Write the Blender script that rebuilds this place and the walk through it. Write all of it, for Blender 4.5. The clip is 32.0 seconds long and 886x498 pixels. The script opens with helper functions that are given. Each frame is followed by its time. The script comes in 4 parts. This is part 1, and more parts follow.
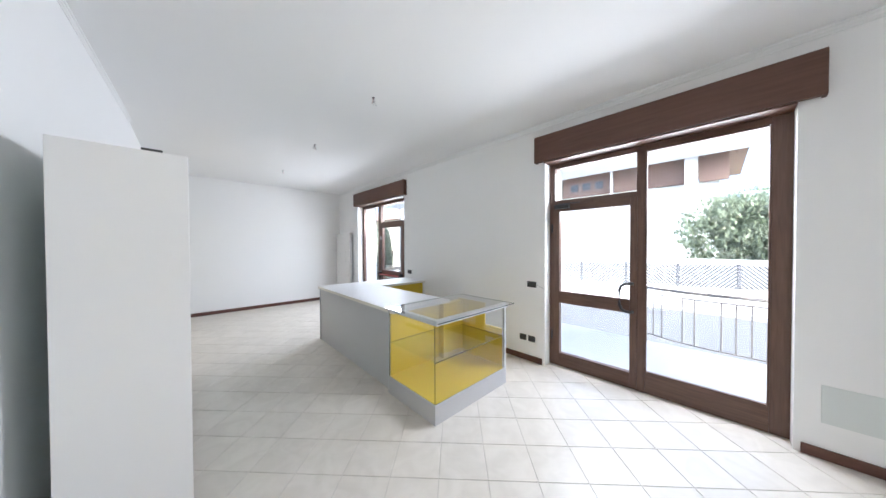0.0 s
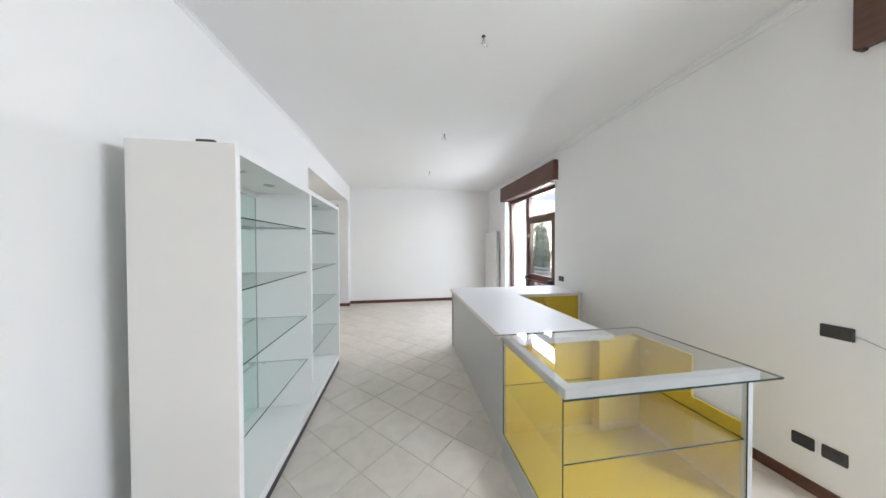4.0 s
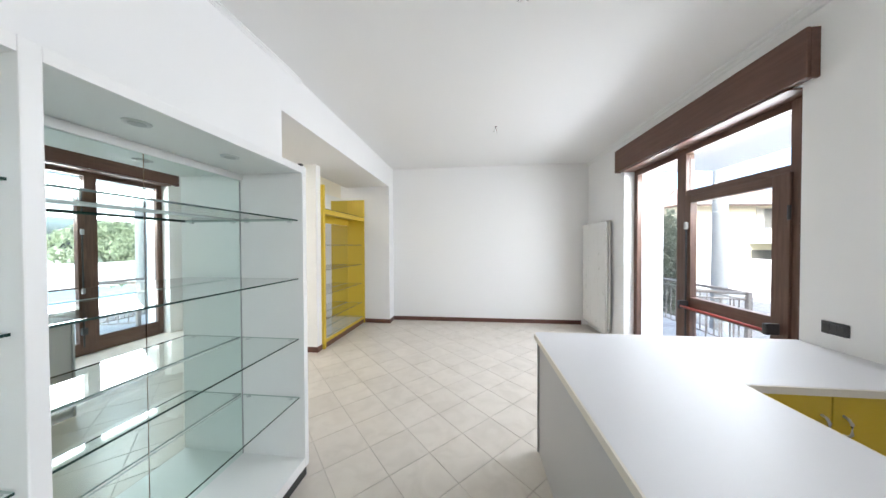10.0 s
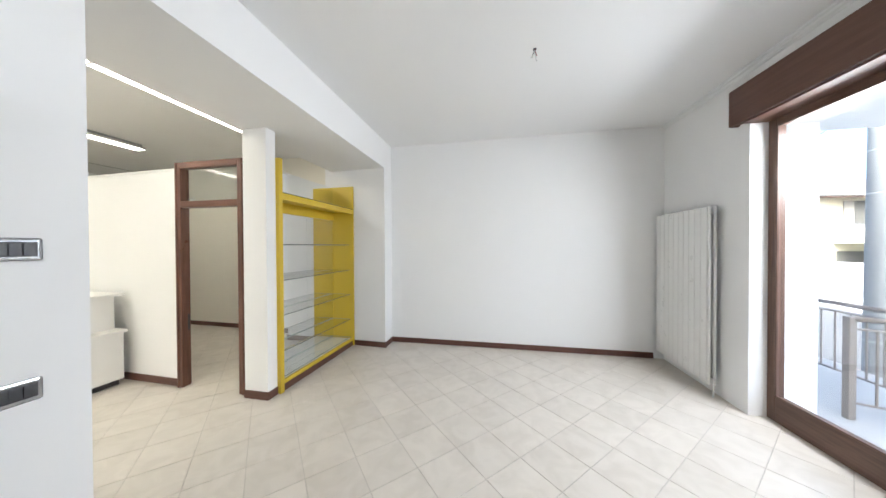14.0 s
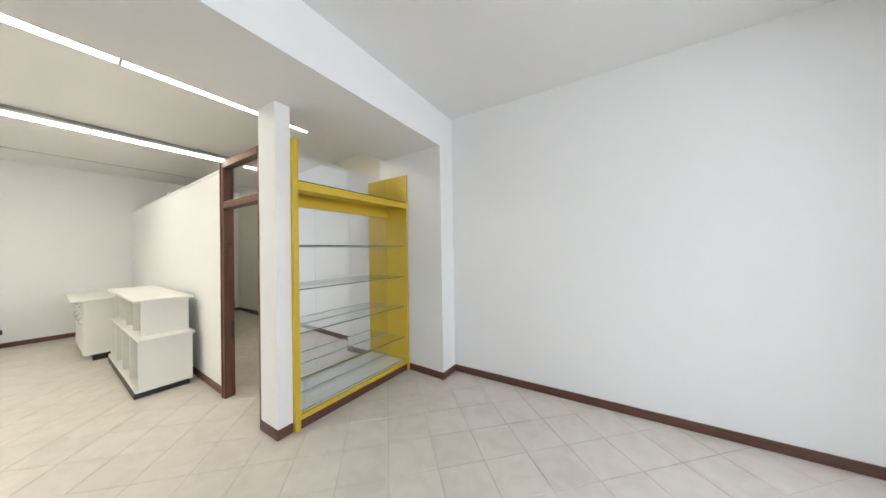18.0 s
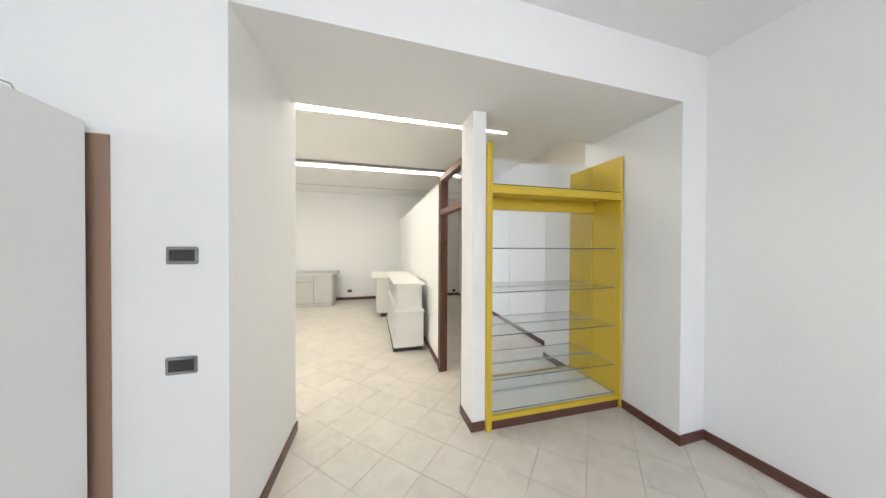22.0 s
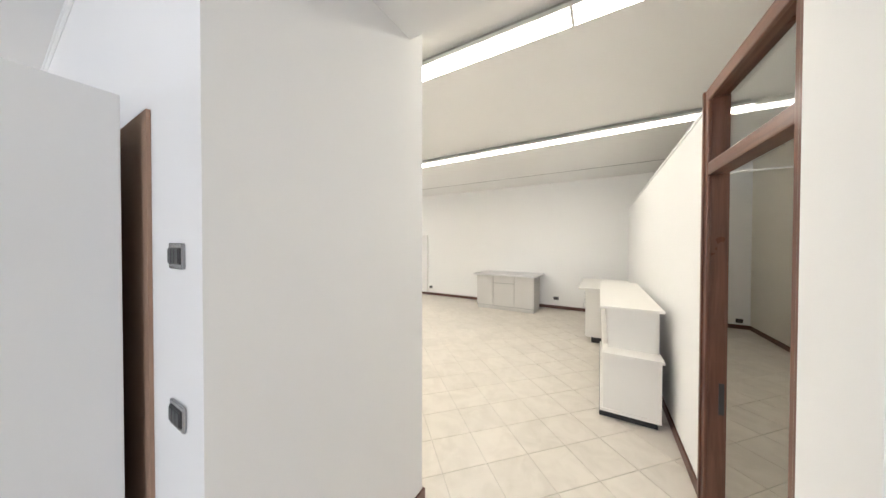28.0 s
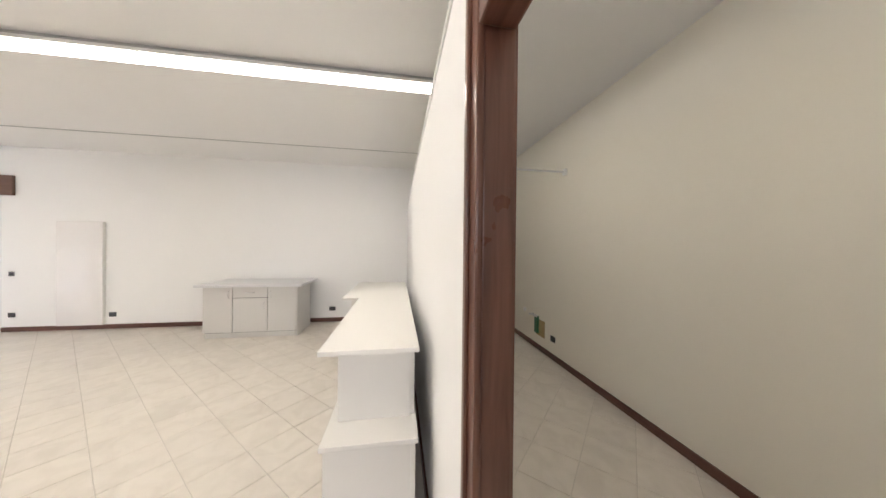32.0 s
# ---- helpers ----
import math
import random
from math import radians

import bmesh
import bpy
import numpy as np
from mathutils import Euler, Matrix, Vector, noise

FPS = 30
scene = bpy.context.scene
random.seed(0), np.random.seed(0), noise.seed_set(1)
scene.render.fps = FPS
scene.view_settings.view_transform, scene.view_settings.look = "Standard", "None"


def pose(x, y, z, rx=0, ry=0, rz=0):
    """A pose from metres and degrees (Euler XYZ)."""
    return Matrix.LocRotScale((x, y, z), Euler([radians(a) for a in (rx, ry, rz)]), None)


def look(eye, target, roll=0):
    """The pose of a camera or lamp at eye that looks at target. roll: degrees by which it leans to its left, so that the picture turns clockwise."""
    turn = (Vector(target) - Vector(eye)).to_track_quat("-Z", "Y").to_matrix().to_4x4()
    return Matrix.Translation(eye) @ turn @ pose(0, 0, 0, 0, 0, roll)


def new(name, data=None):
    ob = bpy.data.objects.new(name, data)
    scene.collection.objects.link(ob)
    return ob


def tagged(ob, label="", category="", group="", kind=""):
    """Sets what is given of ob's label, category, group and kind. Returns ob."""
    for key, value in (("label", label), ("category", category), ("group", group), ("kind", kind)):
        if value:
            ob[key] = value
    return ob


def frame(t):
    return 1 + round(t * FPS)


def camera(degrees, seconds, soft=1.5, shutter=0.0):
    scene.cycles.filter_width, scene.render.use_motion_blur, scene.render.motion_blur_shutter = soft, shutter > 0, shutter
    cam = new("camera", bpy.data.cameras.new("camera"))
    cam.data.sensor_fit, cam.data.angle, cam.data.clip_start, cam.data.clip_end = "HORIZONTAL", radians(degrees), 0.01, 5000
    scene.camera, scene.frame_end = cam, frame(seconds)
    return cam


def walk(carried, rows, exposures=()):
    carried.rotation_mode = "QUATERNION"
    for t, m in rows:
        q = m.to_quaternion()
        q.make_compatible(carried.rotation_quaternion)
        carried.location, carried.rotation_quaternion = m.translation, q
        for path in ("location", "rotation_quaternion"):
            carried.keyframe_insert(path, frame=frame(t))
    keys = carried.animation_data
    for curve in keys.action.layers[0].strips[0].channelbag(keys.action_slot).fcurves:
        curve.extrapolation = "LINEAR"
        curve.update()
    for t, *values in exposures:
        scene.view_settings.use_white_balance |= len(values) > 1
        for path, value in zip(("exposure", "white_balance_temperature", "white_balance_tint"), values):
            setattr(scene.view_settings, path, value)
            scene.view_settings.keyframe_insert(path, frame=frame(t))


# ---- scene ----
cam = camera(117.5, 32.0)

PATH = [
    (0, (0.522, -4.931, 1.591), (1.897, -3.479, 1.563), -0.2),
    (0.5, (0.66, -4.935, 1.593), (1.927, -3.387, 1.561), -0.2),
    (1, (0.8, -4.927, 1.588), (1.947, -3.289, 1.557), -0.1),
    (1.5, (0.924, -4.878, 1.58), (1.942, -3.157, 1.548), -0.1),
    (2, (1.04, -4.778, 1.573), (1.932, -2.988, 1.546), -0.1),
    (2.5, (1.137, -4.672, 1.568), (1.885, -2.817, 1.548), -0.1),
    (3, (1.235, -4.572, 1.57), (1.836, -2.665, 1.550), -0.2),
    (3.5, (1.298, -4.472, 1.577), (1.740, -2.521, 1.557), -0.2),
    (4, (1.333, -4.316, 1.585), (1.649, -2.341, 1.556), -0.2),
    (4.5, (1.355, -4.136, 1.59), (1.554, -2.146, 1.562), -0.2),
    (6.5, (1.563, -3.513, 1.59), (1.444, -1.517, 1.558), -0.3),
    (7, (1.572, -3.333, 1.583), (1.454, -1.337, 1.549), -0.2),
    (7.5, (1.605, -3.154, 1.571), (1.436, -1.162, 1.540), -0.2),
    (8, (1.631, -2.991, 1.565), (1.413, -1.003, 1.539), -0.2),
    (8.5, (1.607, -2.806, 1.568), (1.390, -0.818, 1.538), -0.2),
    (9, (1.593, -2.628, 1.571), (1.392, -0.638, 1.543), -0.2),
    (9.5, (1.606, -2.428, 1.57), (1.411, -0.438, 1.541), -0.1),
    (10, (1.646, -2.256, 1.567), (1.433, -0.268, 1.539), -0.2),
    (10.5, (1.644, -2.087, 1.570), (1.413, -0.101, 1.546), -0.2),
    (11, (1.611, -1.897, 1.583), (1.383, 0.088, 1.542), -0.1),
    (11.5, (1.629, -1.726, 1.580), (1.393, 0.265, 1.540), -0.2),
    (12, (1.655, -1.550, 1.569), (1.387, 0.439, 1.533), -0.2),
    (12.5, (1.662, -1.360, 1.561), (1.366, 0.620, 1.527), -0.2),
    (13, (1.644, -1.179, 1.557), (1.325, 0.795, 1.527), -0.2),
    (13.5, (1.634, -1.030, 1.553), (1.298, 0.941, 1.530), -0.2),
    (15.5, (1.689, -0.387, 1.533), (1.123, 1.530, 1.518), -0.5),
    (16, (1.720, -0.225, 1.520), (1.073, 1.667, 1.513), -0.6),
    (16.5, (1.754, -0.067, 1.504), (0.988, 1.780, 1.508), -0.8),
    (17, (1.731, 0.083, 1.508), (0.872, 1.889, 1.506), -0.8),
    (17.5, (1.699, 0.221, 1.510), (0.738, 1.976, 1.513), -0.8),
    (18, (1.690, 0.320, 1.505), (0.630, 2.016, 1.520), -0.9),
    (18.5, (1.696, 0.402, 1.524), (0.488, 1.996, 1.531), -0.7),
    (19, (1.697, 0.476, 1.552), (0.317, 1.925, 1.540), -0.5),
    (19.5, (1.645, 0.526, 1.545), (0.131, 1.832, 1.537), -0.4),
    (20, (1.568, 0.573, 1.532), (-0.043, 1.758, 1.524), -0.3),
    (20.5, (1.523, 0.585, 1.548), (-0.206, 1.590, 1.536), -0.1),
    (21, (1.505, 0.566, 1.566), (-0.302, 1.423, 1.552), 0.0),
    (21.5, (1.508, 0.547, 1.585), (-0.357, 1.271, 1.568), 0.2),
    (22, (1.52, 0.555, 1.589), (-0.398, 1.122, 1.572), 0.2),
    (22.5, (1.519, 0.573, 1.593), (-0.450, 0.922, 1.574), 0.1),
    (23, (1.518, 0.595, 1.591), (-0.478, 0.717, 1.576), 0.0),
    (23.5, (1.524, 0.625, 1.585), (-0.474, 0.524, 1.579), 0.0),
    (24, (1.536, 0.669, 1.579), (-0.436, 0.337, 1.569), 0.1),
    (24.5, (1.548, 0.722, 1.572), (-0.378, 0.181, 1.567), 0.0),
    (25, (1.45, 0.722, 1.563), (-0.442, 0.076, 1.552), -0.1),
    (25.5, (1.326, 0.768, 1.571), (-0.526, 0.012, 1.560), -0.1),
    (27.5, (0.555, 0.890, 1.563), (-1.211, -0.049, 1.543), 0.1),
    (28, (0.340, 0.896, 1.579), (-1.416, -0.062, 1.554), 0.1),
    (28.5, (0.121, 0.933, 1.568), (-1.639, -0.018, 1.542), 0.2),
    (29, (-0.066, 0.980, 1.555), (-1.863, 0.103, 1.534), 0.2),
    (29.5, (-0.256, 0.996, 1.543), (-2.093, 0.203, 1.522), 0.3),
    (30, (-0.451, 1.026, 1.525), (-2.358, 0.422, 1.510), 0.5),
    (30.5, (-0.663, 1.111, 1.499), (-2.626, 0.728, 1.491), 0.5),
    (31, (-0.816, 1.168, 1.509), (-2.810, 1.019, 1.499), 0.6),
    (31.5, (-1.002, 1.204, 1.506), (-2.998, 1.324, 1.498), 0.7),
    (32, (-1.199, 1.311, 1.518), (-3.162, 1.692, 1.506), 0.6),
]
walk(cam, [(t, look(eye, target, roll)) for t, eye, target, roll in PATH], [(0.0, 3.66, 5500, 6), (4.0, 3.68, 5720, 5), (7.0, 3.74, 5800, 5), (12.0, 3.72, 5720, 4), (16.0, 3.59, 5760, 4), (18.0, 3.57, 5760, 4), (22.0, 3.67, 5780, 4), (25.5, 3.65, 5740, 5), (28.0, 3.62, 5780, 7), (29.5, 3.5, 5800, 11), (32.0, 3.5, 5800, 11)])

# ---- world, sun, exposure ----
world = bpy.data.worlds.new("sky")
scene.world = world
world.use_nodes = True
wn = world.node_tree
sky = wn.nodes.new("ShaderNodeTexSky")
sky.sky_type = "NISHITA"
sky.sun_disc = False
sky.sun_elevation = radians(43)
sky.sun_rotation = radians(200.6)
sky.air_density, sky.dust_density, sky.ozone_density = 0.7, 6.0, 0.4
wn.nodes["Background"].inputs["Strength"].default_value = 0.10
wn.links.new(sky.outputs[0], wn.nodes["Background"].inputs["Color"])

sun_data = bpy.data.lights.new("sun", "SUN")
sun_data.energy, sun_data.angle, sun_data.color = 0.5, radians(30), (1.0, 0.97, 0.93)
sun = new("sun", sun_data)
sun.matrix_world = look((-6, -16, 16), (0, 0, 0))


def window_light(name, x, y, z, rx, ry, rz, w, h, power):
    d = bpy.data.lights.new(name, "AREA")
    d.shape, d.size, d.size_y, d.energy, d.color = "RECTANGLE", w, h, power, (1.0, 0.94, 0.92)
    ob = new(name, d)
    ob.matrix_world = pose(x, y, z, rx, ry, rz)
    return ob


# daylight that comes in through the two glazed fronts
window_light("daylight_1", 4.42, -4.28, 2.28, 0, 50, 0, 0.7, 1.9, 9.6)
window_light("daylight_2", 4.42, 1.04, 2.28, 0, 50, 0, 0.7, 1.95, 9.6)
# daylight behind the lowered blinds of the back room
window_light("daylight_3", -5.60, -7.64, 1.15, 90, 0, 0, 1.9, 2.0, 12.0)
window_light("daylight_4", -7.22, -6.10, 1.15, 0, -90, 0, 2.0, 1.75, 4.0)


# ---- materials ----
def material(name, color, rough=0.5, metal=0.0, var=0.06, scale=6.0, fine=120.0, bump=0.03, spec=0.5, coat=0.0):
    """A painted, laminated or mineral surface, with stains and grain at two scales."""
    m = bpy.data.materials.new(name)
    m.use_nodes = True
    n, l = m.node_tree.nodes, m.node_tree.links
    b = n["Principled BSDF"]
    b.inputs["Metallic"].default_value = metal
    b.inputs["Specular IOR Level"].default_value = spec
    b.inputs["Coat Weight"].default_value = coat
    co = n.new("ShaderNodeTexCoord")
    big = n.new("ShaderNodeTexNoise")
    big.inputs["Scale"].default_value, big.inputs["Detail"].default_value = scale, 6
    small = n.new("ShaderNodeTexNoise")
    small.inputs["Scale"].default_value, small.inputs["Detail"].default_value = fine, 3
    for t in (big, small):
        l.new(co.outputs["Object"], t.inputs["Vector"])
    mix = n.new("ShaderNodeMix")
    mix.data_type = "RGBA"
    mix.inputs["A"].default_value = (*[c * (1 - var) for c in color], 1)
    mix.inputs["B"].default_value = (*[min(1, c * (1 + var)) for c in color], 1)
    add = n.new("ShaderNodeMath")
    add.operation = "MULTIPLY_ADD"
    add.inputs[1].default_value = 0.3
    l.new(small.outputs["Fac"], add.inputs[0])
    sc = n.new("ShaderNodeMath")
    sc.operation = "MULTIPLY"
    sc.inputs[1].default_value = 0.7
    l.new(big.outputs["Fac"], sc.inputs[0])
    l.new(sc.outputs[0], add.inputs[2])
    l.new(add.outputs[0], mix.inputs["Factor"])
    l.new(mix.outputs["Result"], b.inputs["Base Color"])
    rr = n.new("ShaderNodeMapRange")
    rr.inputs["To Min"].default_value, rr.inputs["To Max"].default_value = rough - min(0.08, rough * 0.25), min(1, rough + min(0.08, rough * 0.25))
    l.new(big.outputs["Fac"], rr.inputs["Value"])
    l.new(rr.outputs[0], b.inputs["Roughness"])
    if bump:
        bp = n.new("ShaderNodeBump")
        bp.inputs["Strength"].default_value, bp.inputs["Distance"].default_value = bump, 0.01
        l.new(add.outputs[0], bp.inputs["Height"])
        l.new(bp.outputs[0], b.inputs["Normal"])
    return m


def wood(name, dark, light, rough=0.4, stretch=(18, 18, 1.2)):
    """Stained timber with a long grain along local z (or as stretched)."""
    m = material(name, light, rough, bump=0)
    n, l = m.node_tree.nodes, m.node_tree.links
    b = n["Principled BSDF"]
    co, mp, no = n.new("ShaderNodeTexCoord"), n.new("ShaderNodeMapping"), n.new("ShaderNodeTexNoise")
    mp.inputs["Scale"].default_value = stretch
    no.inputs["Scale"].default_value, no.inputs["Detail"].default_value, no.inputs["Distortion"].default_value = 2.5, 8, 0.6
    l.new(co.outputs["Object"], mp.inputs["Vector"])
    l.new(mp.outputs[0], no.inputs["Vector"])
    ra = n.new("ShaderNodeValToRGB")
    ra.color_ramp.elements[0].position, ra.color_ramp.elements[1].position = 0.3, 0.7
    ra.color_ramp.elements[0].color, ra.color_ramp.elements[1].color = (*dark, 1), (*light, 1)
    l.new(no.outputs["Fac"], ra.inputs["Fac"])
    l.new(ra.outputs[0], b.inputs["Base Color"])
    bp = n.new("ShaderNodeBump")
    bp.inputs["Strength"].default_value, bp.inputs["Distance"].default_value = 0.15, 0.004
    l.new(no.outputs["Fac"], bp.inputs["Height"])
    l.new(bp.outputs[0], b.inputs["Normal"])
    return m


def clear(name, tint, gloss=1.0, rough=0.0):
    """Sheet glass: mostly seen through, with a mirror sheen at grazing angles."""
    m = bpy.data.materials.new(name)
    m.use_nodes = True
    n, l = m.node_tree.nodes, m.node_tree.links
    out = n["Material Output"]
    tr, gl, lw, mx, po, mul = (n.new("ShaderNode" + k) for k in ("BsdfTransparent", "BsdfGlossy", "LayerWeight", "MixShader", "Math", "Math"))
    tr.inputs[0].default_value = (*tint, 1)
    gl.inputs["Roughness"].default_value = rough
    po.operation, mul.operation = "POWER", "MULTIPLY_ADD"
    po.inputs[1].default_value = 5.0
    mul.inputs[1].default_value, mul.inputs[2].default_value = 0.9 * gloss, 0.04 * gloss
    l.new(lw.outputs["Facing"], po.inputs[0])
    l.new(po.outputs[0], mul.inputs[0])
    l.new(mul.outputs[0], mx.inputs[0])
    l.new(tr.outputs[0], mx.inputs[1])
    l.new(gl.outputs[0], mx.inputs[2])
    l.new(mx.outputs[0], out.inputs[0])
    return m


def glow(name, color, strength):
    m = bpy.data.materials.new(name)
    m.use_nodes = True
    b = m.node_tree.nodes["Principled BSDF"]
    b.inputs["Base Color"].default_value = (0.8, 0.8, 0.8, 1)
    b.inputs["Emission Color"].default_value = (*color, 1)
    b.inputs["Emission Strength"].default_value = strength
    return m


def tile_material(name, c1, c2, rough):
    """Glazed floor tile: mottled cream body, tone from tile to tile, cloudy veins."""
    m = material(name, c1, rough, var=0.05, scale=9, bump=0.02)
    n, l = m.node_tree.nodes, m.node_tree.links
    b = n["Principled BSDF"]
    geo, oi, big, ra = n.new("ShaderNodeNewGeometry"), n.new("ShaderNodeObjectInfo"), n.new("ShaderNodeTexNoise"), n.new("ShaderNodeValToRGB")
    big.inputs["Scale"].default_value, big.inputs["Detail"].default_value, big.inputs["Distortion"].default_value = 5.0, 7, 1.2
    l.new(geo.outputs["Position"], big.inputs["Vector"])
    ra.color_ramp.elements[0].position, ra.color_ramp.elements[1].position = 0.35, 0.62
    ra.color_ramp.elements[0].color, ra.color_ramp.elements[1].color = (*c2, 1), (*c1, 1)
    l.new(big.outputs["Fac"], ra.inputs["Fac"])
    sm = n.new("ShaderNodeMath")
    sm.operation = "ADD"
    l.new(oi.outputs["Random"], sm.inputs[0])
    l.new(geo.outputs["Random Per Island"], sm.inputs[1])
    mr = n.new("ShaderNodeMapRange")
    mr.inputs["From Max"].default_value = 2.0
    mr.inputs["To Min"].default_value, mr.inputs["To Max"].default_value = 0.93, 1.06
    l.new(sm.outputs[0], mr.inputs["Value"])
    hs = n.new("ShaderNodeHueSaturation")
    l.new(ra.outputs[0], hs.inputs["Color"])
    l.new(mr.outputs[0], hs.inputs["Value"])
    l.new(hs.outputs[0], b.inputs["Base Color"])
    return m


def leaf_material(name, c1, c2):
    m = material(name, c1, 0.6, var=0.3, scale=2, bump=0)
    n, l = m.node_tree.nodes, m.node_tree.links
    geo, ra = n.new("ShaderNodeNewGeometry"), n.new("ShaderNodeValToRGB")
    ra.color_ramp.elements[0].color, ra.color_ramp.elements[1].color = (*c1, 1), (*c2, 1)
    l.new(geo.outputs["Random Per Island"], ra.inputs["Fac"])
    l.new(ra.outputs[0], n["Principled BSDF"].inputs["Base Color"])
    tl, mx = n.new("ShaderNodeBsdfTranslucent"), n.new("ShaderNodeMixShader")
    mx.inputs[0].default_value = 0.45
    l.new(ra.outputs[0], tl.inputs[0])
    l.new(n["Principled BSDF"].outputs[0], mx.inputs[1])
    l.new(tl.outputs[0], mx.inputs[2])
    l.new(mx.outputs[0], n["Material Output"].inputs[0])
    return m


WALL = material("white_wall_paint", (0.872, 0.868, 0.858), 0.85, var=0.018, scale=1.3, fine=160, bump=0.015, spec=0.25)
CREAMWALL = material("cream_wall_paint", (0.83, 0.795, 0.70), 0.85, var=0.02, scale=1.3, fine=160, bump=0.015, spec=0.25)
CEIL = material("white_ceiling_paint", (0.88, 0.876, 0.866), 0.9, var=0.015, scale=1.0, fine=120, bump=0.012, spec=0.2)
PLASTER = material("white_plaster_trim", (0.82, 0.82, 0.81), 0.7, var=0.02, spec=0.3)
OUTWALL = material("white_rendered_facade", (0.78, 0.78, 0.77), 0.9, var=0.04, scale=2, fine=80, bump=0.03)
GROUT = material("grey_grout", (0.56, 0.52, 0.465), 0.9, var=0.15, scale=20)
TILE = tile_material("cream_floor_tile", (0.71, 0.66, 0.59), (0.645, 0.595, 0.525), 0.33)
SKIRT = wood("red_brown_baseboard", (0.085, 0.036, 0.026), (0.14, 0.062, 0.044), 0.4, (2, 2, 30))
FRAME = wood("brown_timber_frame", (0.084, 0.044, 0.030), (0.142, 0.077, 0.052), 0.42)
FRAMEH = wood("brown_timber_frame_level", (0.084, 0.044, 0.030), (0.142, 0.077, 0.052), 0.42, (18, 1.2, 18))
SHUTTER = wood("brown_shutter_box", (0.095, 0.045, 0.030), (0.135, 0.066, 0.044), 0.5, (14, 1.0, 14))
SHUTTERX = wood("brown_shutter_box_across", (0.16, 0.075, 0.045), (0.21, 0.105, 0.066), 0.5, (1.0, 14, 14))
DOORWOOD = wood("varnished_brown_door_timber", (0.095, 0.040, 0.026), (0.19, 0.085, 0.055), 0.3)
DOORWOODX = wood("varnished_brown_door_timber_level", (0.095, 0.040, 0.026), (0.19, 0.085, 0.055), 0.3, (1.2, 18, 18))
WHITE = material("white_melamine", (0.84, 0.835, 0.82), 0.38, var=0.012, scale=2, fine=200, bump=0.01)
CREAM = material("cream_white_laminate", (0.80, 0.78, 0.74), 0.45, var=0.015, scale=2, bump=0.01)
GREYLAM = material("grey_speckled_laminate", (0.50, 0.49, 0.49), 0.4, var=0.04, scale=3, fine=350, bump=0.01)
GREYFRONT = material("pale_grey_cabinet_front", (0.60, 0.585, 0.565), 0.42, var=0.02, scale=3, fine=250, bump=0.01)
WORKTOP = material("pale_grey_worktop", (0.70, 0.70, 0.715), 0.46, var=0.02, scale=3, fine=400, bump=0.008)
EDGE = material("cream_worktop_edge", (0.74, 0.70, 0.62), 0.45, var=0.02)
YELLOW = material("yellow_lacquer", (0.66, 0.47, 0.035), 0.33, var=0.03, scale=3, fine=90, bump=0.015)
BLACK = material("black_plinth", (0.022, 0.022, 0.024), 0.45, var=0.1)
BROWNBOARD = material("brown_hardboard", (0.36, 0.235, 0.165), 0.8, var=0.08, scale=8)
STEEL = material("brushed_steel", (0.62, 0.62, 0.62), 0.3, metal=1.0, var=0.03)
DARKCHROME = material("dark_chromed_plastic", (0.40, 0.40, 0.41), 0.16, metal=0.9, var=0.03)
ALU = material("satin_aluminium", (0.56, 0.57, 0.57), 0.4, metal=0.3, var=0.02)
DARKPL = material("anthracite_plastic", (0.045, 0.045, 0.048), 0.35, var=0.05)
GREYPL = material("grey_plastic_frame", (0.42, 0.42, 0.42), 0.35, var=0.03)
RADIATOR = material("white_enamel", (0.80, 0.795, 0.77), 0.3, var=0.01, bump=0.005)
GLOSSWHITE = material("glossy_white_enamel", (0.82, 0.80, 0.79), 0.09, var=0.008, bump=0)
REDPL = material("red_plastic_bar", (0.30, 0.03, 0.025), 0.35, var=0.05)
GREENPIPE = material("green_plastic_pipe", (0.05, 0.19, 0.10), 0.5, var=0.1)
OCHRE = material("ochre_bare_plaster", (0.42, 0.32, 0.17), 0.95, var=0.15, scale=15, bump=0.2)
PATCH = material("pale_grey_green_cover", (0.68, 0.71, 0.69), 0.6, var=0.03)
PAVE = material("grey_concrete_paving", (0.42, 0.415, 0.405), 0.9, var=0.07, scale=1.5, fine=60, bump=0.2)
ASPHALT = material("asphalt", (0.105, 0.105, 0.108), 0.9, var=0.2, scale=0.8, fine=90, bump=0.3)
SOIL = material("distant_ground", (0.20, 0.20, 0.15), 0.95, var=0.25, scale=0.08, fine=3, bump=0.2)
RAIL = material("weathered_grey_paint", (0.27, 0.235, 0.21), 0.55, metal=0.2, var=0.12, scale=12)
CONCRETE = material("grey_concrete", (0.32, 0.325, 0.325), 0.85, var=0.10, scale=3, fine=60, bump=0.2)
STUCCO = material("pale_yellow_stucco", (0.66, 0.60, 0.45), 0.9, var=0.06, scale=1.0, fine=40, bump=0.1)
FENCEPAINT = material("weathered_grey_fence_paint", (0.085, 0.085, 0.09), 0.7, var=0.06)
ROOFTILE = material("weathered_roof_tile", (0.20, 0.13, 0.10), 0.85, var=0.2, scale=3, fine=20, bump=0.4)
OLDWOOD = wood("old_brown_roof_timber", (0.13, 0.08, 0.062), (0.21, 0.13, 0.10), 0.8, (2, 12, 12))
SHUTGREEN = material("grey_brown_shutter", (0.30, 0.28, 0.25), 0.6)
BARK = material("bark", (0.13, 0.10, 0.075), 0.95, var=0.25, scale=12, bump=0.5)
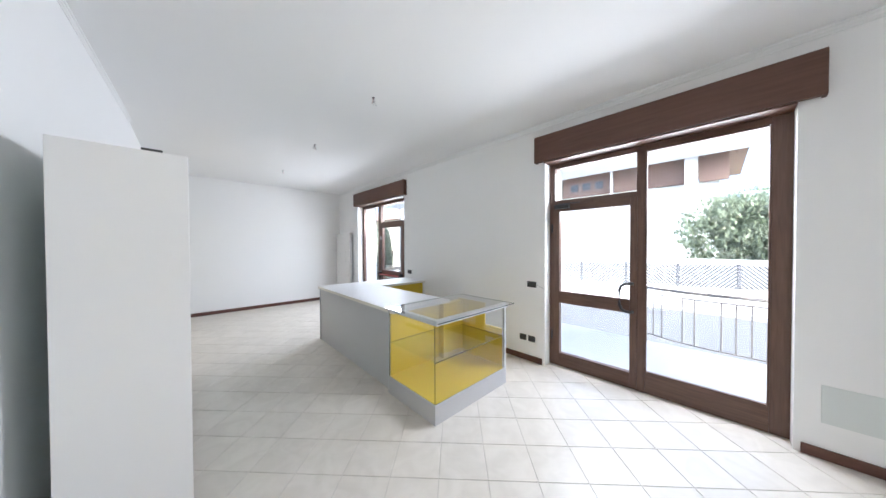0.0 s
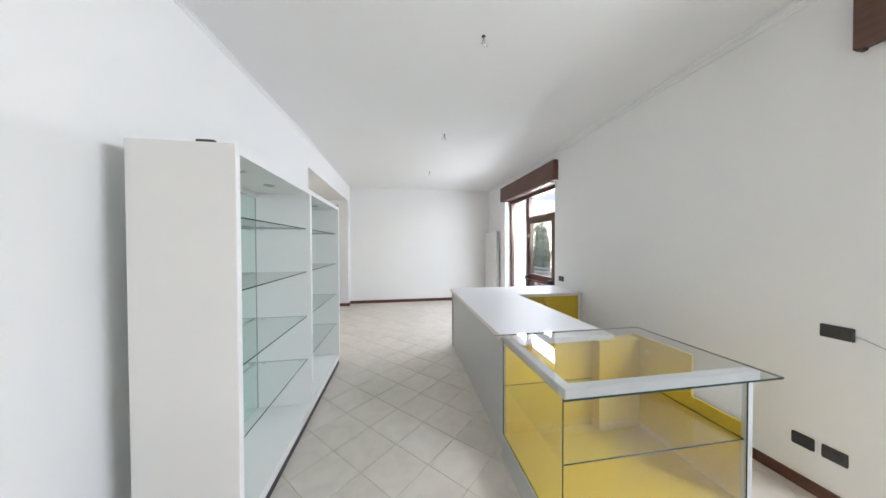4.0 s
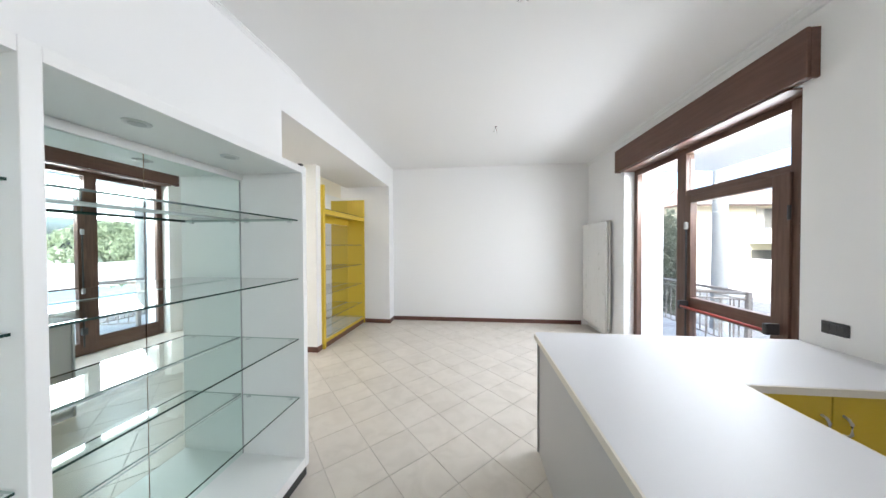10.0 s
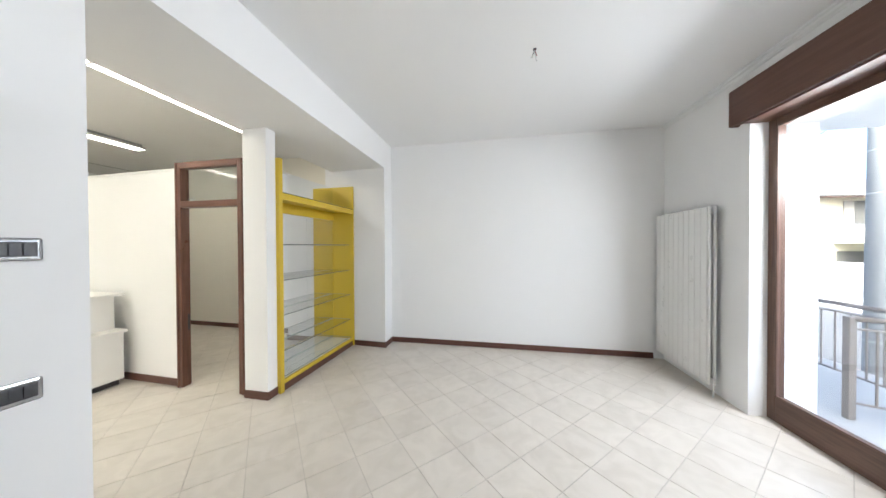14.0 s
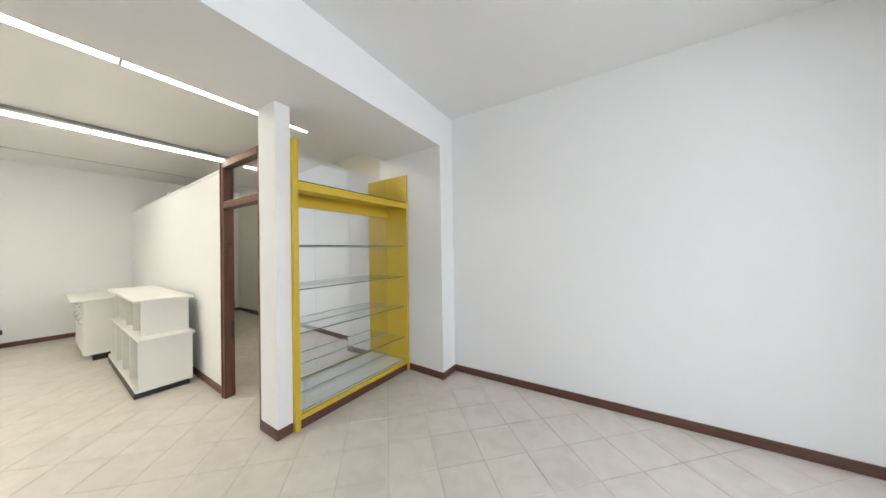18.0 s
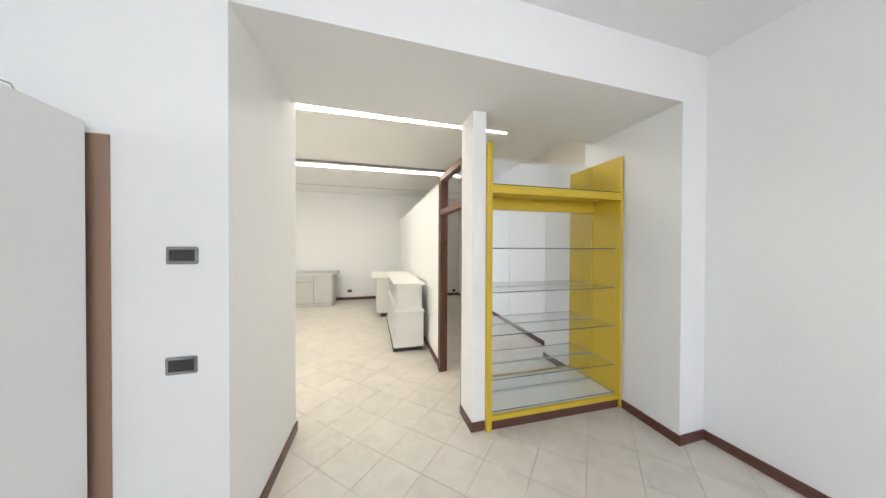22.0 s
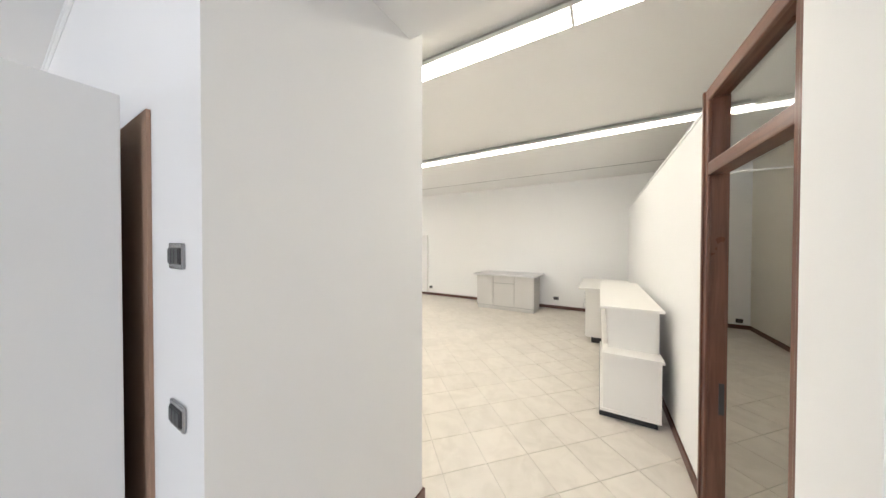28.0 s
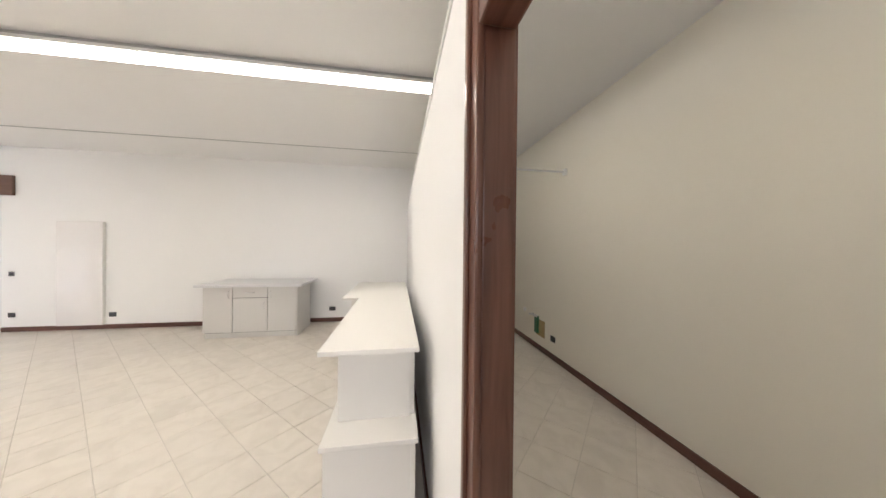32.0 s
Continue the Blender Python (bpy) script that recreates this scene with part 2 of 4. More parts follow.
LEAF = leaf_material("hedge_leaf", (0.11, 0.13, 0.08), (0.21, 0.235, 0.165))
PALELEAF = leaf_material("pale_dusty_leaf", (0.20, 0.235, 0.145), (0.34, 0.375, 0.265))
DULLPANE = material("dull_window_pane", (0.11, 0.105, 0.095), 0.5, var=0.08, spec=0.2, bump=0)
GLASS = clear("window_glass", (0.93, 0.945, 0.945))
SHELFGLASS = clear("shelf_glass", (0.925, 0.978, 0.956), 1.7)
CASEGLASS = clear("display_case_glass", (0.955, 0.972, 0.962), 2.05)
PALEGLASS = clear("clear_shelf_glass", (0.972, 0.985, 0.978), 1.7)
PALEEDGE = material("pale_glass_edge", (0.10, 0.13, 0.12), 0.3, var=0.05, bump=0, spec=0.25)
REAREDGE = material("ground_glass_edge", (0.40, 0.46, 0.43), 0.4, var=0.05, bump=0, spec=0.25)
GLASSEDGE = material("green_glass_edge", (0.016, 0.042, 0.034), 0.3, var=0.05, bump=0, spec=0.25)
DARKGLASS = material("dark_window_pane", (0.06, 0.07, 0.08), 0.08, var=0.05, bump=0)
CLEARMIRROR = material("plain_silvered_mirror", (0.89, 0.90, 0.895), 0.004, metal=1.0, var=0.004, bump=0)
MIRROR = material("silvered_mirror", (0.82, 0.92, 0.885), 0.004, metal=1.0, var=0.004, bump=0)
TUBE = glow("lit_lamp_diffuser", (1.0, 0.87, 0.69), 1.55)
BLIND = bpy.data.materials.new("white_translucent_blind")
BLIND.use_nodes = True
_n, _l = BLIND.node_tree.nodes, BLIND.node_tree.links
_d, _t, _m = _n.new("ShaderNodeBsdfDiffuse"), _n.new("ShaderNodeBsdfTranslucent"), _n.new("ShaderNodeMixShader")
_d.inputs[0].default_value, _t.inputs[0].default_value, _m.inputs[0].default_value = (0.8, 0.8, 0.8, 1), (0.80, 0.81, 0.82, 1), 0.20
_l.new(_d.outputs[0], _m.inputs[1]), _l.new(_t.outputs[0], _m.inputs[2]), _l.new(_m.outputs[0], _n["Material Output"].inputs[0])


# ---- building helpers ----
def boxes(*specs, bevel=0.0, seg=2):
    """One bmesh of boxes (x0, y0, z0, x1, y1, z1), with softened edges if asked for."""
    bm = bmesh.new()
    for x0, y0, z0, x1, y1, z1 in specs:
        r = bmesh.ops.create_cube(bm, size=1)
        bmesh.ops.scale(bm, vec=(abs(x1 - x0), abs(y1 - y0), abs(z1 - z0)), verts=r["verts"])
        bmesh.ops.translate(bm, vec=((x0 + x1) / 2, (y0 + y1) / 2, (z0 + z1) / 2), verts=r["verts"])
    if bevel:
        bmesh.ops.bevel(bm, geom=bm.edges[:], offset=bevel, segments=seg, affect="EDGES", profile=0.6)
    return bm


def prism(points, z0, z1):
    """An upright block over a plan outline."""
    bm = bmesh.new()
    low, high = [bm.verts.new((x, y, z0)) for x, y in points], [bm.verts.new((x, y, z1)) for x, y in points]
    k = len(points)
    for i in range(k):
        bm.faces.new((low[i], low[(i + 1) % k], high[(i + 1) % k], high[i]))
    bm.faces.new(low[::-1])
    bm.faces.new(high)
    return bm


def rod(bm, a, b, r, n=12):
    """A round bar from a to b, added to bm."""
    a, b = Vector(a), Vector(b)
    made = bmesh.ops.create_cone(bm, cap_ends=True, segments=n, radius1=r, radius2=r, depth=(b - a).length)
    m = Matrix.Translation((a + b) / 2) @ (b - a).to_track_quat("Z", "Y").to_matrix().to_4x4()
    bmesh.ops.transform(bm, matrix=m, verts=made["verts"])
    return bm


def sweep(points, r, n=8):
    """A bent round bar through points."""
    bm = bmesh.new()
    pts, rings = [Vector(p) for p in points], []
    for i, p in enumerate(pts):
        d = (pts[min(i + 1, len(pts) - 1)] - pts[max(i - 1, 0)]).normalized()
        q = d.to_track_quat("Z", "Y")
        rings.append([bm.verts.new(p + q @ Vector((r * math.cos(2 * math.pi * k / n), r * math.sin(2 * math.pi * k / n), 0))) for k in range(n)])
    for r0, r1 in zip(rings, rings[1:]):
        for k in range(n):
            bm.faces.new((r0[k], r0[(k + 1) % n], r1[(k + 1) % n], r1[k]))
    bm.faces.new(rings[0][::-1])
    bm.faces.new(rings[-1])
    return bm


def mesh_of(name, bm, mat, smooth=False):
    me = bpy.data.meshes.new(name)
    bmesh.ops.recalc_face_normals(bm, faces=bm.faces[:])
    bm.to_mesh(me)
    bm.free()
    for m in (mat if isinstance(mat, (list, tuple)) else (mat,)):
        me.materials.append(m)
    if smooth:
        for p in me.polygons:
            p.use_smooth = True
    return me


def part(name, bm, mat, parent, label="", smooth=False):
    ob = new(name, mesh_of(name, bm, mat, smooth))
    ob.parent = parent
    if label:
        ob["label"] = label
    if isinstance(mat, tuple) and mat[0] in (SHELFGLASS, PALEGLASS, CASEGLASS):
        ob.visible_shadow = False
    return ob


def thing(name, label, category, group="", m=None):
    ob = new(name)
    ob.empty_display_size = 0.1
    if m:
        ob.matrix_world = m
    return tagged(ob, label, category, group)


def solid(name, bm, mat, label, category, group="", kind="", m=None):
    ob = new(name, mesh_of(name, bm, mat))
    if m:
        ob.matrix_world = m
    return tagged(ob, label, category, group, kind)


def structure(name, bm, mat, label, category, m=None):
    return solid(name, bm, mat, label, category, kind="structure", m=m)


def sheet(x0, y0, z0, x1, y1, z1, ends=True, rear=0):
    """A glass plate whose front edge takes the second material; its hidden edges take it too, stay clear, or take the third."""
    bm = boxes((x0, y0, z0, x1, y1, z1))
    size = (x1 - x0, y1 - y0, z1 - z0)
    thin = min(range(3), key=lambda i: abs(size[i]))
    bm.normal_update()
    for f in bm.faces:
        f.material_index = 0 if abs(f.normal[thin]) > 0.5 else 1
        if thin == 2 and (f.normal.x < -0.5 or (not ends and abs(f.normal.y) > 0.5)):
            f.material_index = rear
    bmesh.ops.delete(bm, geom=[f for f in bm.faces if f.normal[thin] < -0.5], context="FACES_ONLY")
    return bm

# ---- the shell: floor, walls, ceiling ----
H = 3.16          # ceiling
W = 3.91          # inner face of the street wall
FAR, NEAR = 3.27, -6.45
SOFFIT = 2.75
# the back room stands a little askew to the shop; its own numbers are laid out in this frame
BACKROOM = pose(-1.8, 1.505, 0, 0, 0, -1.6) @ pose(1.8, -1.505, 0)
BACK, SOUTH, NORTH = -6.91, -7.65, 3.42

floor = structure("floor", boxes((-7.6, -8.2, -0.15, 4.53, 3.95, -0.004)), GROUT, "cream ceramic tile floor laid on the diagonal with grey joints", "floor")
structure("ceiling", boxes((-7.6, -8.2, H, 4.53, 3.95, H + 0.2)), CEIL, "flat white painted ceiling", "ceiling")
structure("wall_east", boxes(
    (W, NEAR - 0.3, 0, 4.05, -5.295, H), (W, -3.295, 0, 4.05, -0.14, H), (W, 2.03, 0, 4.05, 3.72, H),
    (W, -5.295, 2.66, 4.05, -3.295, H), (W, -0.14, 2.66, 4.05, 2.03, H),
    (4.05, NEAR - 0.3, 0, 4.53, -5.31, H), (4.05, -3.255, 0, 4.53, -0.04, H), (4.05, 2.15, 0, 4.53, 3.72, H),
    (4.05, -5.31, 2.66, 4.53, -3.255, H), (4.05, -0.04, 2.66, 4.53, 2.15, H)), WALL, "white painted street wall with two glazed openings", "wall")
structure("wall_north", boxes((-0.002, FAR, 0, W, 3.72, H)), WALL, "plain white painted end wall", "wall")
structure("pier", prism(((-1.04, 3.05), (0, 2.99), (0, 3.72), (-1.04, 3.72)), 0, H), WALL, "white painted wall pier beside the yellow shelving", "wall")
structure("wall_shop_west", prism(((-1.04, -4.0), (-0.11, -4.0), (0, -0.062), (-1.04, -0.002)), 0, H), WALL, "thick white painted wall between shop and back room", "wall")
structure("beam_north", prism(((-0.925, -0.008), (0, -0.061), (0, 2.99), (-0.925, 3.044)), SOFFIT, H), WALL, "white painted beam over the wide opening", "beam")
structure("beam_south", prism(((-1.04, NEAR), (-0.178, NEAR), (-0.11, -4.0), (-1.04, -4.0)), SOFFIT, H), WALL, "white painted beam over the second opening", "beam")
structure("wall_south", boxes((-1.3, NEAR - 0.3, 0, W, NEAR, H)), WALL, "white painted end wall behind the yellow cupboard", "wall")
structure("wall_south_return", boxes((-1.3, -8.1, 0, -1.0, NEAR - 0.3, H)), WALL, "short white painted return wall", "wall")
structure("wall_back_north", boxes((BACK, NORTH, 0, -1.0, NORTH + 0.3, H)), CREAMWALL, "cream painted wall of the small room", "wall", BACKROOM)
structure("wall_back_west", boxes(
    (BACK - 0.3, SOUTH - 0.3, 0, BACK, -7.22, H), (BACK - 0.3, -5.31, 0, BACK, NORTH + 0.3, H), (BACK - 0.3, -7.22, 2.32, BACK, -5.31, H)),
    WALL, "white painted back wall with a glazed doorway", "wall", BACKROOM)
structure("wall_back_south", boxes(
    (BACK, SOUTH - 0.3, 0, -6.38, SOUTH, H), (-4.33, SOUTH - 0.3, 0, -3.875, SOUTH, H), (-2.80, SOUTH - 0.3, 0, -1.3, SOUTH, H),
    (-6.38, SOUTH - 0.3, 2.30, -4.33, SOUTH, H), (-3.875, SOUTH - 0.3, 2.315, -2.80, SOUTH, H)), WALL, "white painted wall with a shop window and a door", "wall", BACKROOM)
structure("partition", boxes((BACK, 1.512, 0, -1.79, 1.572, 2.40), bevel=0.003), WALL, "white plasterboard partition that stops short of the ceiling", "wall", BACKROOM)
structure("partition_cap", boxes((BACK, 1.504, 2.40, -1.79, 1.58, 2.425), bevel=0.004), PLASTER, "white capping strip along the partition", "trim", BACKROOM)
structure("partition_stub", boxes((-0.887, 1.45, 0, -0.61, 1.572, SOFFIT + 0.002), bevel=0.004), WALL, "narrow white painted post at the partition's end", "wall")
structure("ceiling_joint", boxes((-5.93, SOUTH, H - 0.006, -5.91, NORTH, H)), GREYPL, "thin grey joint strip across the ceiling", "trim", BACKROOM)


def cornice(name, x0, y0, x1, y1, nx, ny, k=1.0):
    """A small stepped moulding under the ceiling; nx, ny point into the room."""
    bm = bmesh.new()
    prof = [(0, 0), (0.012, 0), (0.018, 0.02), (0.03, 0.028), (0.036, 0.05), (0.055, 0.058), (0.06, 0.075), (0, 0.075)]
    rings = [[bm.verts.new((x + nx * d * k, y + ny * d * k, H - 0.001 + (h - 0.075) * k)) for d, h in prof] for x, y in ((x0, y0), (x1, y1))]
    m = len(prof)
    for i in range(m):
        bm.faces.new((rings[0][i], rings[0][(i + 1) % m], rings[1][(i + 1) % m], rings[1][i]))
    bm.faces.new(rings[0]), bm.faces.new(rings[1][::-1])
    return structure(name, bm, PLASTER, "slim white plaster cornice", "trim")


cornice("cornice_east", W, NEAR, W, FAR, -1, 0, 0.75)
cornice("cornice_west", -0.178, NEAR, 0, -0.062, 1, 0, 0.45)
cornice("cornice_north_beam", 0, -0.062, 0, 0.2, 1, 0, 0.45)


def skirting(name, x0, y0, x1, y1, m=None):
    structure(name, boxes((x0, y0, 0.0005, x1, y1, 0.08), bevel=0.003), SKIRT, "red-brown glossy baseboard", "baseboard", m)


s = 0.013
skirting("baseboard_1", 0.0, FAR - s, 3.78, FAR)
skirting("baseboard_2", 0.0, 2.99, s, FAR - s)
structure("baseboard_3", prism(((-0.52, 3.007), (s, 2.976), (s, 2.989), (-0.52, 3.02)), 0.0005, 0.08), SKIRT, "red-brown glossy baseboard", "baseboard")
skirting("baseboard_4", W - s, -3.26, W, -0.12)
skirting("baseboard_5", W - s, NEAR, W, -5.33)
structure("baseboard_6", prism(((-0.11, -4.0), (-0.11 + s, -4.0), (s, -0.0615), (0, -0.062)), 0.0005, 0.08), SKIRT, "red-brown glossy baseboard", "baseboard")
structure("baseboard_7", prism(((-1.053, 0.0), (s, -0.0615), (s, -0.0485), (-1.053, 0.013)), 0.0005, 0.08), SKIRT, "red-brown glossy baseboard", "baseboard")
skirting("baseboard_8", -1.04 - s, -4.0, -1.04, -0.004)
skirting("baseboard_9", -0.887, 1.45 - s, -0.61, 1.45)
skirting("baseboard_10", -0.61, 1.45 - s, -0.61 + s, 1.565)
skirting("baseboard_11", BACK, 1.512 - s, -1.803, 1.512, BACKROOM)
skirting("baseboard_12", BACK, -5.31, BACK + s, 1.497, BACKROOM)
skirting("baseboard_13", BACK, NORTH - s, -1.04, NORTH, BACKROOM)
skirting("baseboard_14", BACK, 1.586, BACK + s, NORTH - s, BACKROOM)
skirting("baseboard_15", BACK, SOUTH, BACK + s, -7.22, BACKROOM)
skirting("baseboard_16", BACK + s, SOUTH, -6.38, SOUTH + s, BACKROOM)
skirting("baseboard_17", -4.33, SOUTH, -3.875, SOUTH + s, BACKROOM)
skirting("baseboard_18", -1.0, NEAR, W - s, NEAR + s)
skirting("baseboard_19", BACK + s, 1.573, -1.82, 1.586, BACKROOM)


# ---- street windows ----
FX0, FX1 = 4.05, 4.12


def bar(name, x0, y0, z0, x1, y1, z1, parent, mat=None, label=""):
    return part(name, boxes((x0, y0, z0, x1, y1, z1), bevel=0.005), mat or (FRAME if abs(z1 - z0) > abs(y1 - y0) else FRAMEH), parent, label)


def glazed_front(name, ya, sign, label, t0, t1, g0, g1, m1, f1, width):
    """A brown timber front with a door beside a fixed pane, in distances from the door's outer edge ya:
    the transom glass t0..t1, the leaf glass g0..g1, the fixed glass m1..f1."""
    t = thing(name, label, "window")
    t["kind"] = "structure"
    q = lambda d: ya + sign * d
    m0 = t1 + 0.006
    bar("outer_post", FX0, q(0), 0, FX1, q(t0), 2.66, t)
    bar("outer_post", FX0, q(f1), 0, FX1, q(width), 2.66, t)
    bar("middle_post", FX0 - 0.008, q(m0), 0.0, FX1 + 0.01, q(m1), 2.585, t)
    bar("head", FX0, q(t0), 2.585, FX1, q(f1), 2.66, t)
    bar("transom", FX0, q(t0), 2.10, FX1, q(m0), 2.17, t)
    bar("threshold", FX0, q(t0), 0.0, FX1, q(m0), 0.034, t)
    bar("sill", FX0, q(m1), 0.0, FX1, q(f1), 0.22, t)
    for d in (m1, f1 - 0.014):
        bar("pane_bead", FX0 - 0.006, q(d), 0.221, FX0 + 0.014, q(d + 0.014), 2.584, t)
    for z in (0.221, 2.570):
        bar("pane_bead", FX0 - 0.005, q(m1 + 0.0145), z, FX0 + 0.014, q(f1 - 0.0145), z + 0.014, t)
    for nm, z0, z1, d0, d1 in (("fixed_pane", 0.22, 2.585, m1, f1), ("transom_pane", 2.17, 2.585, t0, m0)):
        g = part(nm, boxes((FX0 + 0.03, q(d0), z0, FX0 + 0.038, q(d1), z1)), GLASS, t)
        g.visible_shadow = False
    leaf = part("door_leaf", boxes((FX0 - 0.02, q(t0 - 0.02), 0.035, FX1 - 0.02, q(g0), 2.11), (FX0 - 0.02, q(g1), 0.035, FX1 - 0.02, q(m0 + 0.012), 2.11), bevel=0.005), FRAME, t)
    for z0, z1 in ((0.035, 0.18), (0.835, 0.985), (2.025, 2.105)):
        part("door_rail", boxes((FX0 - 0.017, q(g0), z0, FX1 - 0.023, q(g1), z1), bevel=0.004), FRAMEH, leaf)
    for z0, z1 in ((0.18, 0.835), (0.985, 2.025)):
        g = part("door_pane", boxes((FX0 + 0.02, q(g0), z0, FX0 + 0.028, q(g1), z1)), GLASS, leaf)
        g.visible_shadow = False
    for z in (0.35, 1.75):
        part("hinge", rod(bmesh.new(), (FX0 - 0.03, q(t0 - 0.025), z), (FX0 - 0.03, q(t0 - 0.025), z + 0.11), 0.011), DARKPL, leaf, "dark hinge")
    for d in (0.0, width - 0.03):
        part("shutter_guide", boxes((FX1 + 0.012, q(d), 0, FX1 + 0.06, q(d + 0.03), 2.66), bevel=0.003), GREYPL, t, "grey roller shutter guide")
    return t, leaf, q


win1, leaf1, q1 = glazed_front("window_1", -3.265, -1, "brown timber shop front with a glazed door and one tall fixed pane", 0.10, 0.985, 0.165, 0.935, 1.07, 1.92, 2.035)
part("pull_handle", sweep([(FX0 - 0.02, q1(0.965), 1.165), (FX0 - 0.055, q1(0.955), 1.165), (FX0 - 0.065, q1(0.90), 1.16), (FX0 - 0.065, q1(0.865), 1.135), (FX0 - 0.065, q1(0.85), 1.09),
    (FX0 - 0.065, q1(0.85), 0.93), (FX0 - 0.065, q1(0.865), 0.885), (FX0 - 0.065, q1(0.90), 0.86), (FX0 - 0.055, q1(0.955), 0.855), (FX0 - 0.02, q1(0.965), 0.855)], 0.015, 10), DARKPL, leaf1, "black bent pull handle", True)
part("door_closer", boxes((FX0 - 0.075, q1(0.12), 2.055, FX0 - 0.02, q1(0.30), 2.105), (FX0 - 0.06, q1(0.16), 2.108, FX0 - 0.045, q1(0.42), 2.12), bevel=0.004), DARKPL, leaf1, "dark door closer")
win2, leaf2, q2 = glazed_front("window_2", -0.03, 1, "brown timber shop front with an emergency door and one tall fixed pane", 0.09, 1.075, 0.195, 1.0, 1.20, 1.99, 2.13)
part("panic_bar", rod(bmesh.new(), (FX0 - 0.10, q2(0.16), 0.885), (FX0 - 0.10, q2(1.02), 0.885), 0.012), REDPL, leaf2, "red push bar", True)
for d in (0.14, 1.03):
    part("bar_bracket", boxes((FX0 - 0.118, q2(d - 0.018), 0.855, FX0 - 0.02, q2(d + 0.018), 0.945), bevel=0.010), DARKPL, leaf2, "black bar bracket")
part("bolt_rod", rod(bmesh.new(), (FX0 - 0.035, q2(1.035), 0.12), (FX0 - 0.035, q2(1.035), 1.78), 0.009), DARKPL, leaf2, "black vertical bolt rod")
part("bolt_cap", boxes((FX0 - 0.052, q2(1.018), 1.735, FX0 - 0.02, q2(1.052), 1.815), bevel=0.010), GREYPL, leaf2, "grey bolt cap")
part("bolt_foot", boxes((FX0 - 0.06, q2(1.005), 0.30, FX0 - 0.02, q2(1.065), 0.40), bevel=0.01), DARKPL, leaf2, "black bolt foot")


def shutter_box(name, x0, y0, z0, x1, y1, z1, mat, m=None):
    t = thing(name, "brown wooden roller shutter box above the window", "shutter box", m=m)
    part("box_front", boxes((x0, y0, z0, x1, y1, z1), bevel=0.006), mat, t)
    return t


for y0, y1 in ((-5.42, -3.18), (-0.235, 2.15)):
    box = shutter_box("shutter_box", 3.83, y0, 2.66, 3.855, y1, 2.99, SHUTTER)
    for ya in (y0, y1 - 0.02):
        part("box_end", boxes((3.855, ya, 2.66, 3.909, ya + 0.02, 2.985)), SHUTTER, box)
    part("box_lid", boxes((3.855, y0 + 0.02, 2.965, 3.909, y1 - 0.02, 2.985)), SHUTTER, box)
    part("box_bottom", boxes((3.856, y0 + 0.02, 2.672, 3.909, y1 - 0.02, 2.685)), SHUTTER, box)
    part("soffit_board", boxes((3.856, y0 + 0.13, 2.645, FX0 - 0.001, y1 - 0.12, 2.658)), SHUTTER, box)

# ---- back room windows, behind white blinds ----
def back_window(name, axis, a, b, top, plane, out, label):
    """Frame, pane and a lowered translucent blind in an opening from a to b."""
    t = thing(name, label, "window", m=BACKROOM)
    t["kind"] = "structure"
    def bx(u0, d0, z0, u1, d1, z1):
        return (plane + out * d0, u0, z0, plane + out * d1, u1, z1) if axis == "y" else (u0, plane + out * d0, z0, u1, plane + out * d1, z1)
    for u in (a, (a + b) / 2 - 0.04, b - 0.08):
        part("window_post", boxes(bx(u, 0.12, 0, u + 0.08, 0.18, top), bevel=0.004), FRAME, t)
    for z in (0.0, top - 0.09):
        part("window_rail", boxes(bx(a + 0.08, 0.122, z, b - 0.08, 0.178, z + 0.09), bevel=0.004), FRAMEH, t)
    g = part("window_pane", boxes(bx(a + 0.08, 0.146, 0.09, b - 0.08, 0.152, top - 0.09)), GLASS, t)
    g.visible_shadow = False
    part("blind", boxes(bx(a + 0.02, 0.03, 0.05, b - 0.02, 0.034, top)), BLIND, t, "white translucent roller blind")
    part("blind_weight_bar", boxes(bx(a + 0.02, 0.022, 0.035, b - 0.02, 0.042, 0.06), bevel=0.004), GREYPL, t)
    return t


back_window("window_3", "x", -6.38, -4.33, 2.30, SOUTH, -1, "wide shop window behind a lowered white blind")
back_window("window_4", "y", -7.22, -5.31, 2.32, BACK, -1, "glazed doorway behind a lowered white blind")
shutter_box("shutter_box", -6.49, SOUTH + 0.002, 2.31, -4.165, SOUTH + 0.05, 2.64, SHUTTERX, BACKROOM)
shutter_box("shutter_box", BACK + 0.002, -7.27, 2.325, BACK + 0.05, -5.12, 2.66, SHUTTER, BACKROOM)
d4 = thing("door_2", "brown timber glazed door in the back room", "door", m=BACKROOM)
d4["kind"] = "structure"
for x0 in (-3.875, -2.89):
    part("stile", boxes((x0, SOUTH - 0.12, 0, x0 + 0.09, SOUTH - 0.04, 2.315), bevel=0.005), DOORWOOD, d4)
for z0, z1 in ((0, 0.12), (0.72, 0.82), (2.215, 2.315)):
    part("rail", boxes((-3.785, SOUTH - 0.117, z0, -2.89, SOUTH - 0.043, z1), bevel=0.005), DOORWOODX, d4)
part("door_pane", boxes((-3.785, SOUTH - 0.084, 0.12, -2.89, SOUTH - 0.078, 2.215)), GLASS, d4).visible_shadow = False

